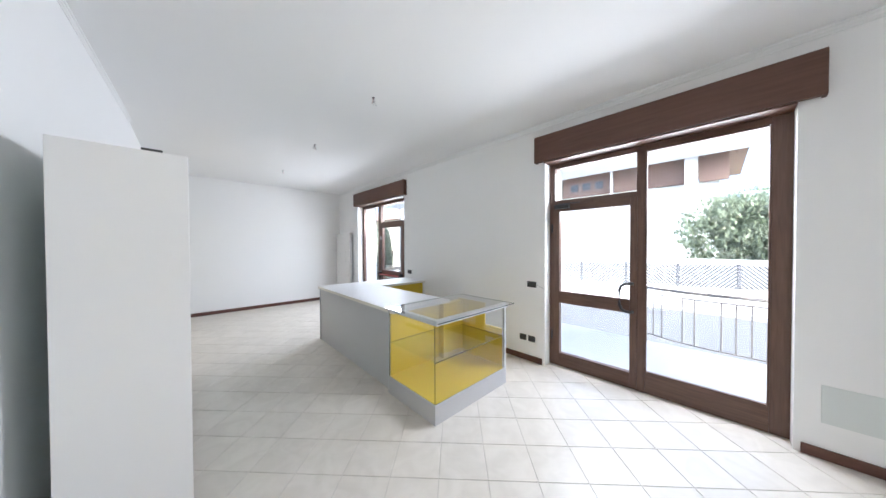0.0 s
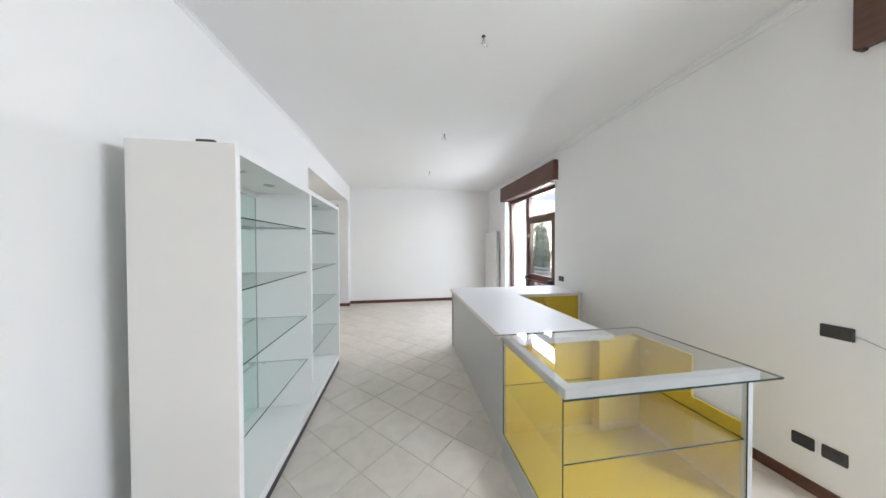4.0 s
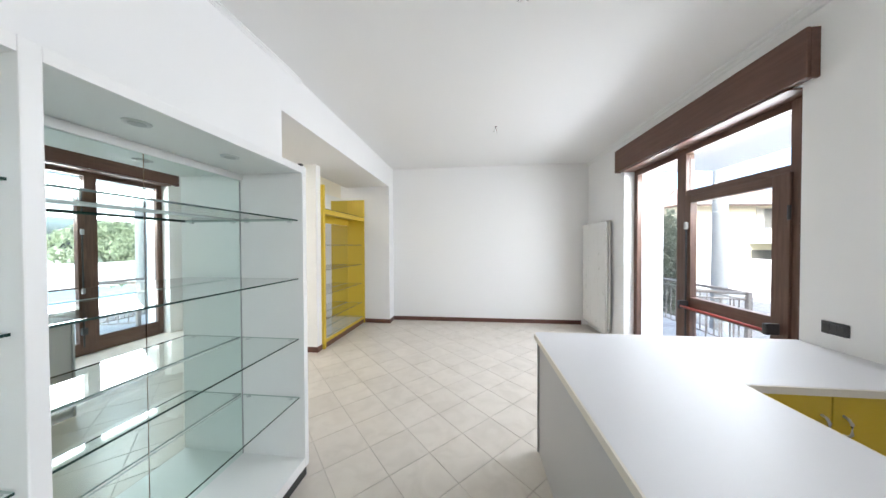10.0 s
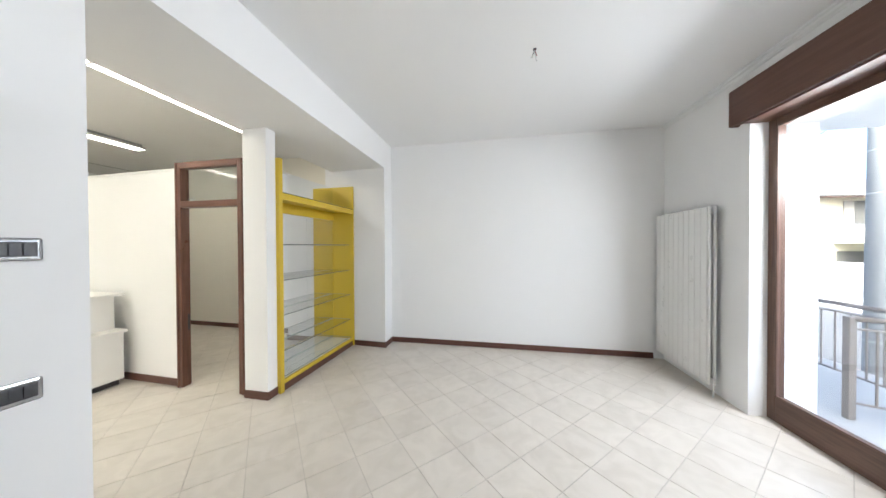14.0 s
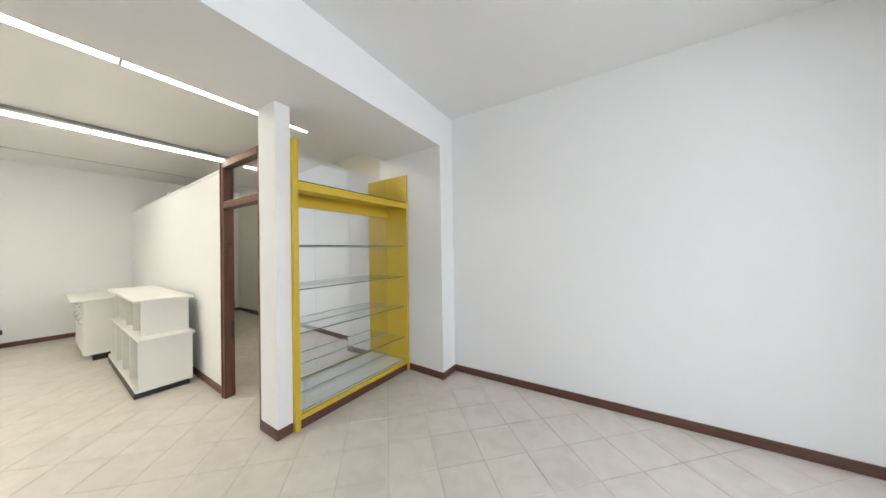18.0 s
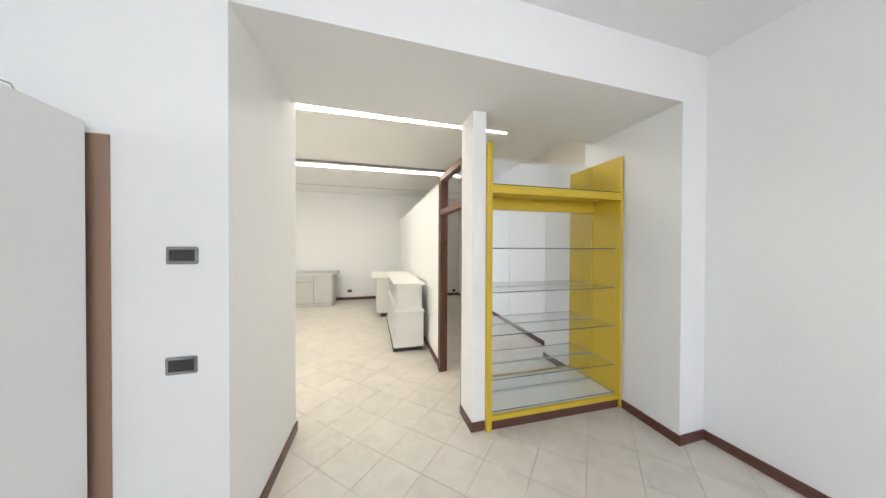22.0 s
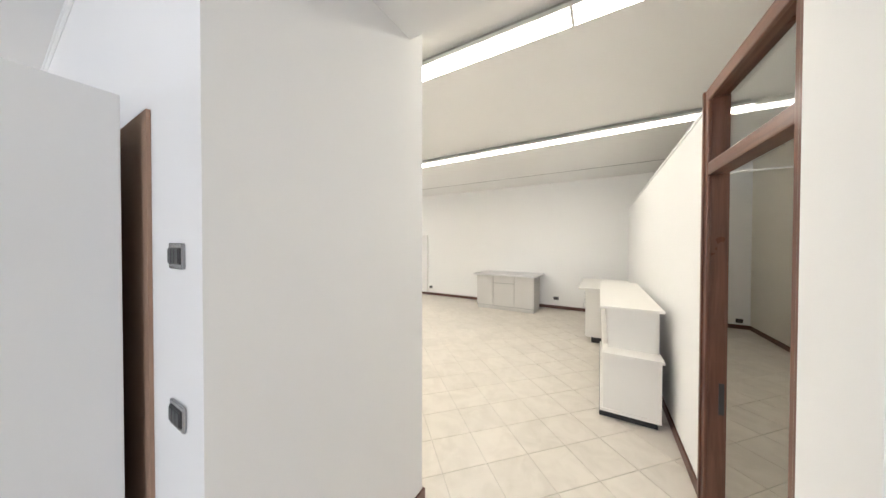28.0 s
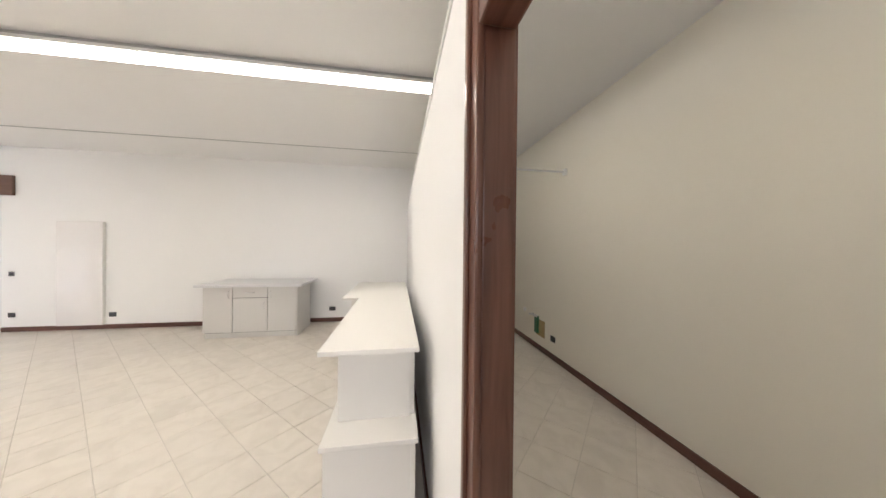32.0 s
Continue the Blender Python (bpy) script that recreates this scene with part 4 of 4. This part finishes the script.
EASTW, WESTW, NORTHW, SOUTHW = -90, 90, 0, 180
wall_plate("wall_switch", "anthracite wall switch in a dark chrome frame", pose(-0.005, -0.24, 1.545, 0, 0, WESTW - 1.6))
wall_plate("wall_switch", "anthracite wall switch in a dark chrome frame", pose(-0.005, -0.245, 1.04, 0, 0, WESTW - 1.6))
wall_plate("wall_socket", "anthracite wall socket near the floor", pose(-0.005, -0.235, 0.30, 0, 0, WESTW - 1.6), 0.11)
sk = wall_plate("wall_socket", "anthracite wall socket at counter height with a thin cable", pose(W, -3.11, 1.055, 0, 0, EASTW), 0.13)
part("cable", sweep([(0.064, -0.006, -0.002), (0.10, -0.005, -0.012), (0.14, -0.004, -0.03), (0.178, -0.004, -0.045)], 0.0025, 6), GREYPL, sk, "thin grey cable")
wall_plate("wall_socket", "anthracite wall socket at counter height", pose(W, -0.33, 1.035, 0, 0, EASTW), 0.13)
wall_plate("wall_socket", "anthracite wall socket near the floor", pose(W, -2.98, 0.31, 0, 0, EASTW), 0.10)
wall_plate("wall_socket", "anthracite wall socket near the floor", pose(W, -3.11, 0.31, 0, 0, EASTW), 0.10)
wall_plate("wall_socket", "anthracite wall socket near the floor", BACKROOM @ pose(BACK, 0.02, 0.26, 0, 0, WESTW), 0.12)
wall_plate("wall_socket", "anthracite wall socket near the floor", BACKROOM @ pose(BACK, -3.717, 0.255, 0, 0, WESTW), 0.11)
wall_plate("wall_switch", "small wall switch beside the glazed doorway", BACKROOM @ pose(BACK, -5.17, 0.99, 0, 0, WESTW), 0.08, 2)
wall_plate("wall_socket", "anthracite wall socket near the floor", BACKROOM @ pose(BACK, -5.17, 0.287, 0, 0, WESTW), 0.10)
wall_plate("wall_switch", "dark wall switch beside the shop window", BACKROOM @ pose(-4.09, SOUTH, 1.017, 0, 0, SOUTHW), 0.13)
wall_plate("wall_socket", "dark wall socket beside the shop window", BACKROOM @ pose(-4.09, SOUTH, 0.335, 0, 0, SOUTHW), 0.13)
wall_plate("wall_socket", "anthracite wall socket near the floor", BACKROOM @ pose(-4.56, NORTH, 0.28, 0, 0, NORTHW), 0.11)
wall_plate("wall_socket", "anthracite wall socket near the floor", BACKROOM @ pose(BACK, 3.27, 0.155, 0, 0, WESTW), 0.10)
solid("wall_cover", boxes((W - 0.006, -5.95, 0.27, W, -5.42, 0.55), bevel=0.002), PATCH, "pale grey-green cover plate low on the wall", "cover plate")

pl = thing("plumbing_stub", "green pipe end in a bare plaster patch on the wall", "pipe", m=BACKROOM @ pose(-0.27, NORTH - 3.42, -0.045))
part("plaster_patch", boxes((-4.74, 3.414, 0.26, -4.50, 3.42, 0.50), bevel=0.002), OCHRE, pl, "ochre bare plaster patch")
part("green_pipe", boxes((-4.75, 3.385, 0.29, -4.65, 3.414, 0.55), bevel=0.008), GREENPIPE, pl)
part("tap_stub", rod(bmesh.new(), (-4.82, 3.38, 0.545), (-4.66, 3.38, 0.545), 0.018), STEEL, pl, smooth=True)
part("tap_stub", rod(bmesh.new(), (-4.82, 3.34, 0.545), (-4.82, 3.42, 0.545), 0.016), STEEL, pl, smooth=True)
pc = thing("pipe_cap", "small round white pipe cap on the wall", "pipe", m=BACKROOM)
part("cap", rod(bmesh.new(), (-5.37, NORTH - 0.03, 0.51), (-5.37, NORTH, 0.51), 0.03, 16), WHITE, pc, smooth=True)

cr = thing("curtain_rail", "thin white rail across the small room", "rail", m=BACKROOM)
part("rail_tube", rod(bmesh.new(), (-4.32, 1.59, 2.49), (-4.32, NORTH - 0.02, 2.49), 0.012), WHITE, cr, smooth=True)
part("rail_bracket", boxes((-4.35, NORTH - 0.035, 2.45, -4.29, NORTH, 2.53), bevel=0.006), WHITE, cr)
part("rail_bracket", boxes((-4.35, 1.56, 2.426, -4.29, 1.60, 2.52), bevel=0.006), WHITE, cr)


# ---- ceiling points with loose wires ----
def ceiling_hook(x, y, seed):
    rnd = random.Random(seed)
    t = thing("ceiling_hook", "bare ceiling hook with loose wire ends", "ceiling hook", "ceiling hooks", pose(x, y, H, 0, 0, seed * 50) @ Matrix.Scale(0.72, 4))
    part("hook", sweep([(0, 0, 0), (0, 0, -0.035), (0.012, 0, -0.048), (0.02, 0, -0.04), (0.016, 0, -0.028)], 0.0035, 6), STEEL, t)
    part("rose", rod(bmesh.new(), (0, 0, -0.006), (0, 0, 0.001), 0.02, 16), DARKPL, t)
    for i in range(3):
        a = i * 2.1 + rnd.random()
        c, n = math.cos(a), math.sin(a)
        part("wire", sweep([(0, 0, 0), (0.012 * c, 0.012 * n, -0.04), (0.03 * c, 0.03 * n, -0.07 - 0.02 * i), (0.045 * c, 0.045 * n, -0.09 - 0.015 * i)], 0.003, 6), (DARKPL, REDPL, GREYPL)[i], t)
    part("terminal", boxes((0.01, -0.012, -0.095, 0.035, 0.012, -0.07), bevel=0.003), WHITE, t)


ceiling_hook(1.965, -2.34, 1)
ceiling_hook(1.965, -0.52, 2)
ceiling_hook(1.97, 1.44, 3)


# ---- lit linear lamps in the back room ----
def linear_lamp(x, ya, yb, n):
    t = thing("linear_lamp", "long white fluorescent ceiling lamp, lit", "ceiling lamp", "linear lamps", BACKROOM)
    part("mounting_rail", boxes((x - 0.055, ya + 0.03, H - 0.046, x + 0.055, yb - 0.03, H)), GREYPL, t, "grey mounting rail in a shadow gap")
    part("housing", boxes((x - 0.095, ya, H - 0.076, x + 0.095, yb, H - 0.046), bevel=0.006), PLASTER, t)
    L = (yb - ya) / n
    for i in range(n):
        part("diffuser", boxes((x - 0.085, ya + i * L + 0.011, H - 0.079, x + 0.085, ya + (i + 1) * L - 0.011, H - 0.072), bevel=0.002), TUBE, t, "glowing opal diffuser")
    for i in range(1, n):
        part("joint_clip", boxes((x - 0.083, ya + i * L - 0.010, H - 0.0785, x + 0.083, ya + i * L + 0.010, H - 0.074)), CREAM, t)


linear_lamp(-1.61, -5.53, 2.37, 5)
linear_lamp(-3.85, -7.11, 2.37, 6)

# ---- outside: terrace, railing, street, far side ----
structure("terrace", boxes((4.53, -9, -0.85, 6.15, 7.5, -0.03)), PAVE, "pale concrete terrace outside the shop front", "pavement")
structure("balcony_slab", boxes((4.53, -9, 2.88, 5.95, 3.05, 3.1)), OUTWALL, "white slab over the terrace", "slab")
structure("upper_storey", boxes((-7.6, -8.2, H + 0.2, 4.53, 7.5, 6.2)), OUTWALL, "white rendered upper storey", "wall")
structure("ground", boxes((-400, -400, -1.2, 400, 400, -1.0)), SOIL, "open ground to the horizon", "ground")
structure("road", boxes((8.0, -120, -0.999, 15.0, 120, -0.93)), ASPHALT, "grey asphalt street", "road")
structure("pavement", boxes((14.0, -120, -0.99, 18.0, 120, -0.80)), PAVE, "pale far pavement with a kerb", "pavement")
structure("kerb", boxes((7.7, -120, -0.99, 8.0, 120, -0.80)), CONCRETE, "near kerb", "kerb")
structure("yard", boxes((-60, -60, -0.995, 7.7, 60, -0.85)), PAVE, "pale yard round the building", "pavement")


def railing(points, posts, label):
    """A metal balustrade over a polyline on the terrace."""
    t = thing("railing", label, "railing", "terrace railings")
    for (xa, ya), (xb, yb) in zip(points, points[1:]):
        length = math.hypot(xb - xa, yb - ya)
        part("handrail", rod(bmesh.new(), (xa, ya, 0.88), (xb, yb, 0.88), 0.024, 10), RAIL, t, smooth=True)
        for z in (0.12, 0.79):
            part("thin_rail", rod(bmesh.new(), (xa, ya, z), (xb, yb, z), 0.011, 8), RAIL, t)
        n = max(2, round(length / 0.135))
        for i in range(1, n):
            x, y = xa + (xb - xa) * i / n, ya + (yb - ya) * i / n
            part("baluster", rod(bmesh.new(), (x, y, 0.12), (x, y, 0.79), 0.009, 6), RAIL, t)
    for x, y in posts:
        part("rail_post", boxes((x - 0.028, y - 0.028, -0.03, x + 0.028, y + 0.028, 0.90), bevel=0.008), RAIL, t)
    return t


railing([(6.0, -8.0), (5.82, -6.4), (5.76, -5.3), (5.79, -4.75), (5.88, -4.35), (6.06, -4.0)], [(6.0, -8.0), (6.06, -4.0)], "curved weathered metal railing along the terrace")
railing([(5.52, 7.2), (5.5, 4.6), (5.47, 1.9), (4.80, 2.19)], [(5.52, 7.2), (5.5, 4.6), (5.47, 1.9), (4.80, 2.19)], "weathered metal railing with a corner post and a short return")

pole = thing("utility_pole", "grey concrete utility pole with metal bands beside the terrace", "utility pole")
bm = bmesh.new()
bmesh.ops.create_cone(bm, cap_ends=True, segments=32, radius1=0.135, radius2=0.075, depth=8.0)
bmesh.ops.translate(bm, vec=(6.32, 3.37, -0.85 + 4.0), verts=bm.verts[:])
part("shaft", bm, CONCRETE, pole, smooth=False)
for z in (0.35, 2.18, 2.71):
    bm = bmesh.new()
    r = 0.138 - 0.0075 * (z + 0.85)
    bmesh.ops.create_cone(bm, cap_ends=True, segments=32, radius1=r, radius2=r, depth=0.014)
    bmesh.ops.translate(bm, vec=(6.32, 3.37, z), verts=bm.verts[:])
    part("band", bm, ALU, pole, "pale metal band")
wire = thing("overhead_wire", "thin black overhead wire fixed to the pole", "wire")
part("wire_span", sweep([(6.32, 3.27, 3.35), (9.0, -3.0, 3.6), (13.0, -12.0, 4.6)], 0.008, 6), DARKPL, wire)
part("wire_span", sweep([(6.32, 3.47, 3.35), (12.0, 14.0, 3.7), (20.0, 30.0, 5.4)], 0.008, 6), DARKPL, wire)


def lattice_fence(x, y0, y1, z0, z1, panel=2.4):
    t = thing("lattice_fence", "grey-white lattice fence panels with slanting slats on a low wall", "fence", m=pose(15.9, -2.3, 0, 0, 0, 16))
    part("low_wall", boxes((x - 0.1, y0, -0.95, x + 0.1, y1, z0)), OUTWALL, t)
    n = int((y1 - y0) / panel)
    for i in range(n + 1):
        y = y0 + i * panel
        part("fence_post", boxes((x - 0.05, y - 0.05, z0, x + 0.05, y + 0.05, z1 + 0.06)), FENCEPAINT, t)
        if i < n:
            bm = bmesh.new()
            h = z1 - z0
            k = 0.0
            up = i % 2
            while k < panel + h:
                a0, a1 = max(0, k - h), min(panel, k)
                pa, pb = (y + a0, z0 + k - a0), (y + a1, z0 + k - a1)
                if up:
                    pa, pb = (y + panel - a0, pa[1]), (y + panel - a1, pb[1])
                if a1 - a0 > 0.05:
                    d = Vector((0, pb[0] - pa[0], pb[1] - pa[1])).normalized()
                    nrm = Vector((0, -d.z, d.y)) * 0.035
                    q = [Vector((x, pa[0], pa[1])), Vector((x, pb[0], pb[1]))]
                    vs = [bm.verts.new(p + o + Vector((dx, 0, 0))) for dx in (-0.012, 0.012) for p, o in ((q[0], nrm), (q[1], nrm), (q[1], -nrm), (q[0], -nrm))]
                    for f in ((0, 1, 2, 3), (7, 6, 5, 4), (0, 4, 5, 1), (1, 5, 6, 2), (2, 6, 7, 3), (3, 7, 4, 0)):
                        bm.faces.new([vs[j] for j in f])
                k += 0.15
            part("lattice_panel", bm, FENCEPAINT, t)
    return t


lattice_fence(0, -22.1, 9.2, -0.26, 0.72, 1.9)


def leaf_mass(rnd, centre, radii, n, size):
    """Many small bent leaves over an uneven ellipsoid shell."""
    vs, fs = [], []
    for _ in range(n):
        u, a = rnd.uniform(-1, 1), rnd.uniform(0, 2 * math.pi)
        s = math.sqrt(1 - u * u)
        d = Vector((s * math.cos(a), s * math.sin(a), u))
        r = rnd.uniform(0.72, 1.0) + 0.16 * noise.noise(d * 2.3 + Vector(centre))
        p = Vector(centre) + Vector((d.x * radii[0], d.y * radii[1], d.z * radii[2])) * r
        e = Euler((rnd.uniform(0, 6.3), rnd.uniform(0, 6.3), rnd.uniform(0, 6.3))).to_matrix()
        k = size * rnd.uniform(0.6, 1.4)
        b0 = len(vs)
        vs += [p + e @ Vector(v) * k for v in ((-0.5, 0, 0), (0, 0.28, 0.08), (0.6, 0, 0), (0, -0.28, 0.08))]
        fs += [(b0, b0 + 1, b0 + 2), (b0, b0 + 2, b0 + 3)]
    return vs, fs


structure("hedge_wall", boxes((18.0, -30, -0.95, 18.2, 4.5, 0.9)), OUTWALL, "white garden wall behind the lattice fence", "wall")


def shrub(name, label, category, x, y, z, radii, n, size, seed, leaf):
    rnd = random.Random(seed)
    t = thing(name, label, category)
    bm = bmesh.new()
    rod(bm, (x, y, z), (x + 0.05, y, z + radii[2]), 0.09, 10)
    for i in range(5):
        a = i * 1.26
        rod(bm, (x, y, z + radii[2] * 0.5), (x + radii[0] * 0.6 * math.cos(a), y + radii[1] * 0.6 * math.sin(a), z + radii[2] * 1.3), 0.03, 6)
    part("trunk", bm, BARK, t)
    me = bpy.data.meshes.new("crown")
    allv, allf = [], []
    for i in range(9):
        c = (x + rnd.uniform(-0.5, 0.5) * radii[0], y + rnd.uniform(-0.6, 0.6) * radii[1], z + radii[2] * rnd.uniform(0.75, 1.35))
        v, f = leaf_mass(rnd, c, [q * rnd.uniform(0.45, 0.65) for q in radii], n // 9, size)
        o = len(allv)
        allv += v
        allf += [tuple(j + o for j in g) for g in f]
    me.from_pydata(allv, [], allf)
    me.materials.append(leaf)
    ob = new("crown", me)
    ob.parent = t
    return t


shrub("hedge_bush", "big round dusty green bush behind the lattice fence", "bush", 19.6, -7.1, -0.9, (1.7, 3.6, 2.8), 16000, 0.20, 3, PALELEAF)
shrub("hedge_bush", "leafy green bush behind the lattice fence", "bush", 19.8, -13.5, -0.9, (1.6, 3.0, 2.2), 6000, 0.22, 4, PALELEAF)
shrub("garden_tree", "pale leafy garden tree across the street", "tree", 20.5, 12.0, -0.9, (2.0, 2.2, 2.4), 7000, 0.22, 5, PALELEAF)
shrub("garden_shrub", "narrow upright green shrub beyond the railing", "shrub", 6.5, 4.75, -0.85, (0.45, 0.62, 1.72), 7500, 0.075, 6, LEAF)


def yellow_house(w, d, h):
    """A plain stuccoed house; its front is the local plane x = 0, facing -x."""
    t = thing("yellow_house", "pale yellow two-storey house with a tiled roof across the street", "house", m=pose(22.4, 17.4, -1.0, 0, 0, 96.7))
    part("wall", boxes((0, -w / 2, 0, d, w / 2, h)), STUCCO, t)
    bm = bmesh.new()
    e = 0.7
    pts = [(-e, -w / 2 - e, h), (d + e, -w / 2 - e, h), (d + e, w / 2 + e, h), (-e, w / 2 + e, h), (d / 2, -w / 2 + 3, h + 1.9), (d / 2, w / 2 - 3, h + 1.9)]
    v = [bm.verts.new(p) for p in pts]
    for f in ((0, 1, 4), (1, 2, 5, 4), (2, 3, 5), (3, 0, 4, 5), (3, 2, 1, 0)):
        bm.faces.new([v[i] for i in f])
    part("roof", bm, ROOFTILE, t)
    part("eaves_board", boxes((-e - 0.02, -w / 2 - e, h - 0.16, -e + 0.06, w / 2 + e, h)), OLDWOOD, t)
    part("gutter", rod(bmesh.new(), (-e - 0.08, -w / 2 - e, h - 0.02), (-e - 0.08, w / 2 + e, h - 0.02), 0.06, 10), CONCRETE, t)
    for zb, spots in ((3.60, (1.5, -1.0, -4.0)), (0.9, (-1.0, -4.0))):
        for yc in spots:
            win = part("window", boxes((-0.03, yc - 0.62, zb, 0.02, yc + 0.62, zb + 1.26)), FENCEPAINT, t)
            for sgn in (-1, 1):
                part("pane", boxes((-0.045, yc + sgn * 0.29 - 0.26, zb + 0.07, -0.028, yc + sgn * 0.29 + 0.26, zb + 1.19)), DULLPANE, win)
            part("sill", boxes((-0.14, yc - 0.72, zb - 0.08, 0.0, yc + 0.72, zb)), CONCRETE, win)
            for sgn in (-1, 1):
                part("shutter", boxes((-0.07, yc + sgn * 0.88 - 0.24, zb, -0.02, yc + sgn * 0.88 + 0.24, zb + 1.26)), SHUTGREEN, win)
    porch = part("porch_roof", boxes((-1.5, -0.1, 2.62, 0, 3.1, 2.90)), OUTWALL, t, "white porch slab")
    part("porch_edge", boxes((-1.52, -0.12, 2.50, -1.40, 3.12, 2.62)), OLDWOOD, porch)
    part("porch_post", boxes((-1.4, 0.1, 0, -1.2, 0.3, 2.5)), OUTWALL, porch)
    part("garage_door", boxes((-0.04, 0.9, 0, 0.02, 2.9, 2.2)), DULLPANE, t, "dark garage opening under the porch")
    return t


yellow_house(14.0, 9.0, 5.1)
barn = thing("barn", "old white building under a brown timber roof across the street", "house", m=pose(24, 0, -1.0, 0, 0, 1))
part("wall", boxes((0, -4.6, 0, 8, 11, 6.5)), OUTWALL, barn)
for y0, y1 in ((-5.0, -3.7), (-3.0, 0.9), (1.0, 4.6), (4.7, 9)):
    part("timber_front", boxes((-0.35, y0, 6.5, 0.1, y1, 8.1)), OLDWOOD, barn)
part("roof", boxes((-1.7, -5.8, 8.25, 9, 12, 8.5)), ROOFTILE, barn)
part("eaves_board", boxes((-1.65, -5.7, 8.1, -1.5, 12, 8.25)), OUTWALL, barn)
part("roof_post", boxes((-0.9, -3.65, 0, -0.6, -3.05, 8.1)), OUTWALL, barn, "white masonry post")
part("roof_post", boxes((-0.9, 0.92, 0, -0.6, 1.02, 8.1)), OUTWALL, barn, "white post")
for i in range(12):
    y = -5.4 + i * 1.4
    part("rafter", boxes((-1.6, y, 7.95, 0.1, y + 0.12, 8.1)), OLDWOOD, barn)
for y in (1.6, 2.5, 3.4):
    part("opening", boxes((-0.37, y, 6.9, -0.34, y + 0.6, 7.5)), DARKGLASS, barn)
garden = structure("garden_wall", boxes((16.9, 6.8, -0.85, 17.2, 40, 0.75)), OUTWALL, "white garden wall across the street", "wall")

# ---- floor tiles, laid on the diagonal ----
STEP, TURN, U0, V0 = 0.335, radians(44), 0.097, -0.109
cu, su = math.cos(TURN), math.sin(TURN)
half = STEP / 2 - 0.0022


def tile_bm():
    bm = boxes((-half, -half, -0.006, half, half, 0.0))
    bmesh.ops.bevel(bm, geom=[e for e in bm.edges if all(v.co.z > -0.001 for v in e.verts)], offset=0.0018, segments=1, affect="EDGES")
    return bm


tile_mesh = mesh_of("tile", tile_bm(), TILE)
WALKWAY = [(0.5, -4.9), (1.4, -4.0), (1.6, -1.5), (1.7, 0.3), (0.8, 0.9), (-0.5, 1.0), (-1.6, 1.2)]


def near_walk(x, y):
    best = 99.0
    for (xa, ya), (xb, yb) in zip(WALKWAY, WALKWAY[1:]):
        k = max(0, min(1, ((x - xa) * (xb - xa) + (y - ya) * (yb - ya)) / ((xb - xa) ** 2 + (yb - ya) ** 2)))
        best = min(best, math.hypot(x - xa - k * (xb - xa), y - ya - k * (yb - ya)))
    return best


spots = []
for i in range(-50, 51):
    for j in range(-50, 51):
        u, v = U0 + (i + 0.5) * STEP, V0 + (j + 0.5) * STEP
        x, y = cu * u - su * v, su * u + cu * v
        shop = -0.2 < x < W + 0.45 and NEAR - 0.1 < y < FAR + 0.2
        back = -7.35 < x < 0.2 and -8.0 < y < 3.75
        block = -0.80 < x < -0.25 and -3.7 < y < -0.3
        if (shop or back) and not block:
            spots.append((near_walk(x, y), x, y))
spots.sort()
for _, x, y in spots[:300]:
    ob = new("tile", tile_mesh)
    ob.parent = floor
    ob.matrix_basis = pose(x, y, 0, 0, 0, 44)
vs, fs = [], []
for _, x, y in spots[300:]:
    o = len(vs)
    for a, z in ((half, -0.006), (half, -0.0018), (half - 0.0018, 0)):
        for p, q in ((-a, -a), (a, -a), (a, a), (-a, a)):
            vs.append((x + cu * p - su * q, y + su * p + cu * q, z))
    for k in (0, 4):
        for e in range(4):
            fs.append((o + k + e, o + k + (e + 1) % 4, o + k + 4 + (e + 1) % 4, o + k + 4 + e))
    fs.append((o + 8, o + 9, o + 10, o + 11))
me = bpy.data.meshes.new("floor_tiles")
me.from_pydata(vs, [], fs)
me.materials.append(TILE)
rest = tagged(new("floor_tiles", me), kind="stuff")
rest.parent = floor
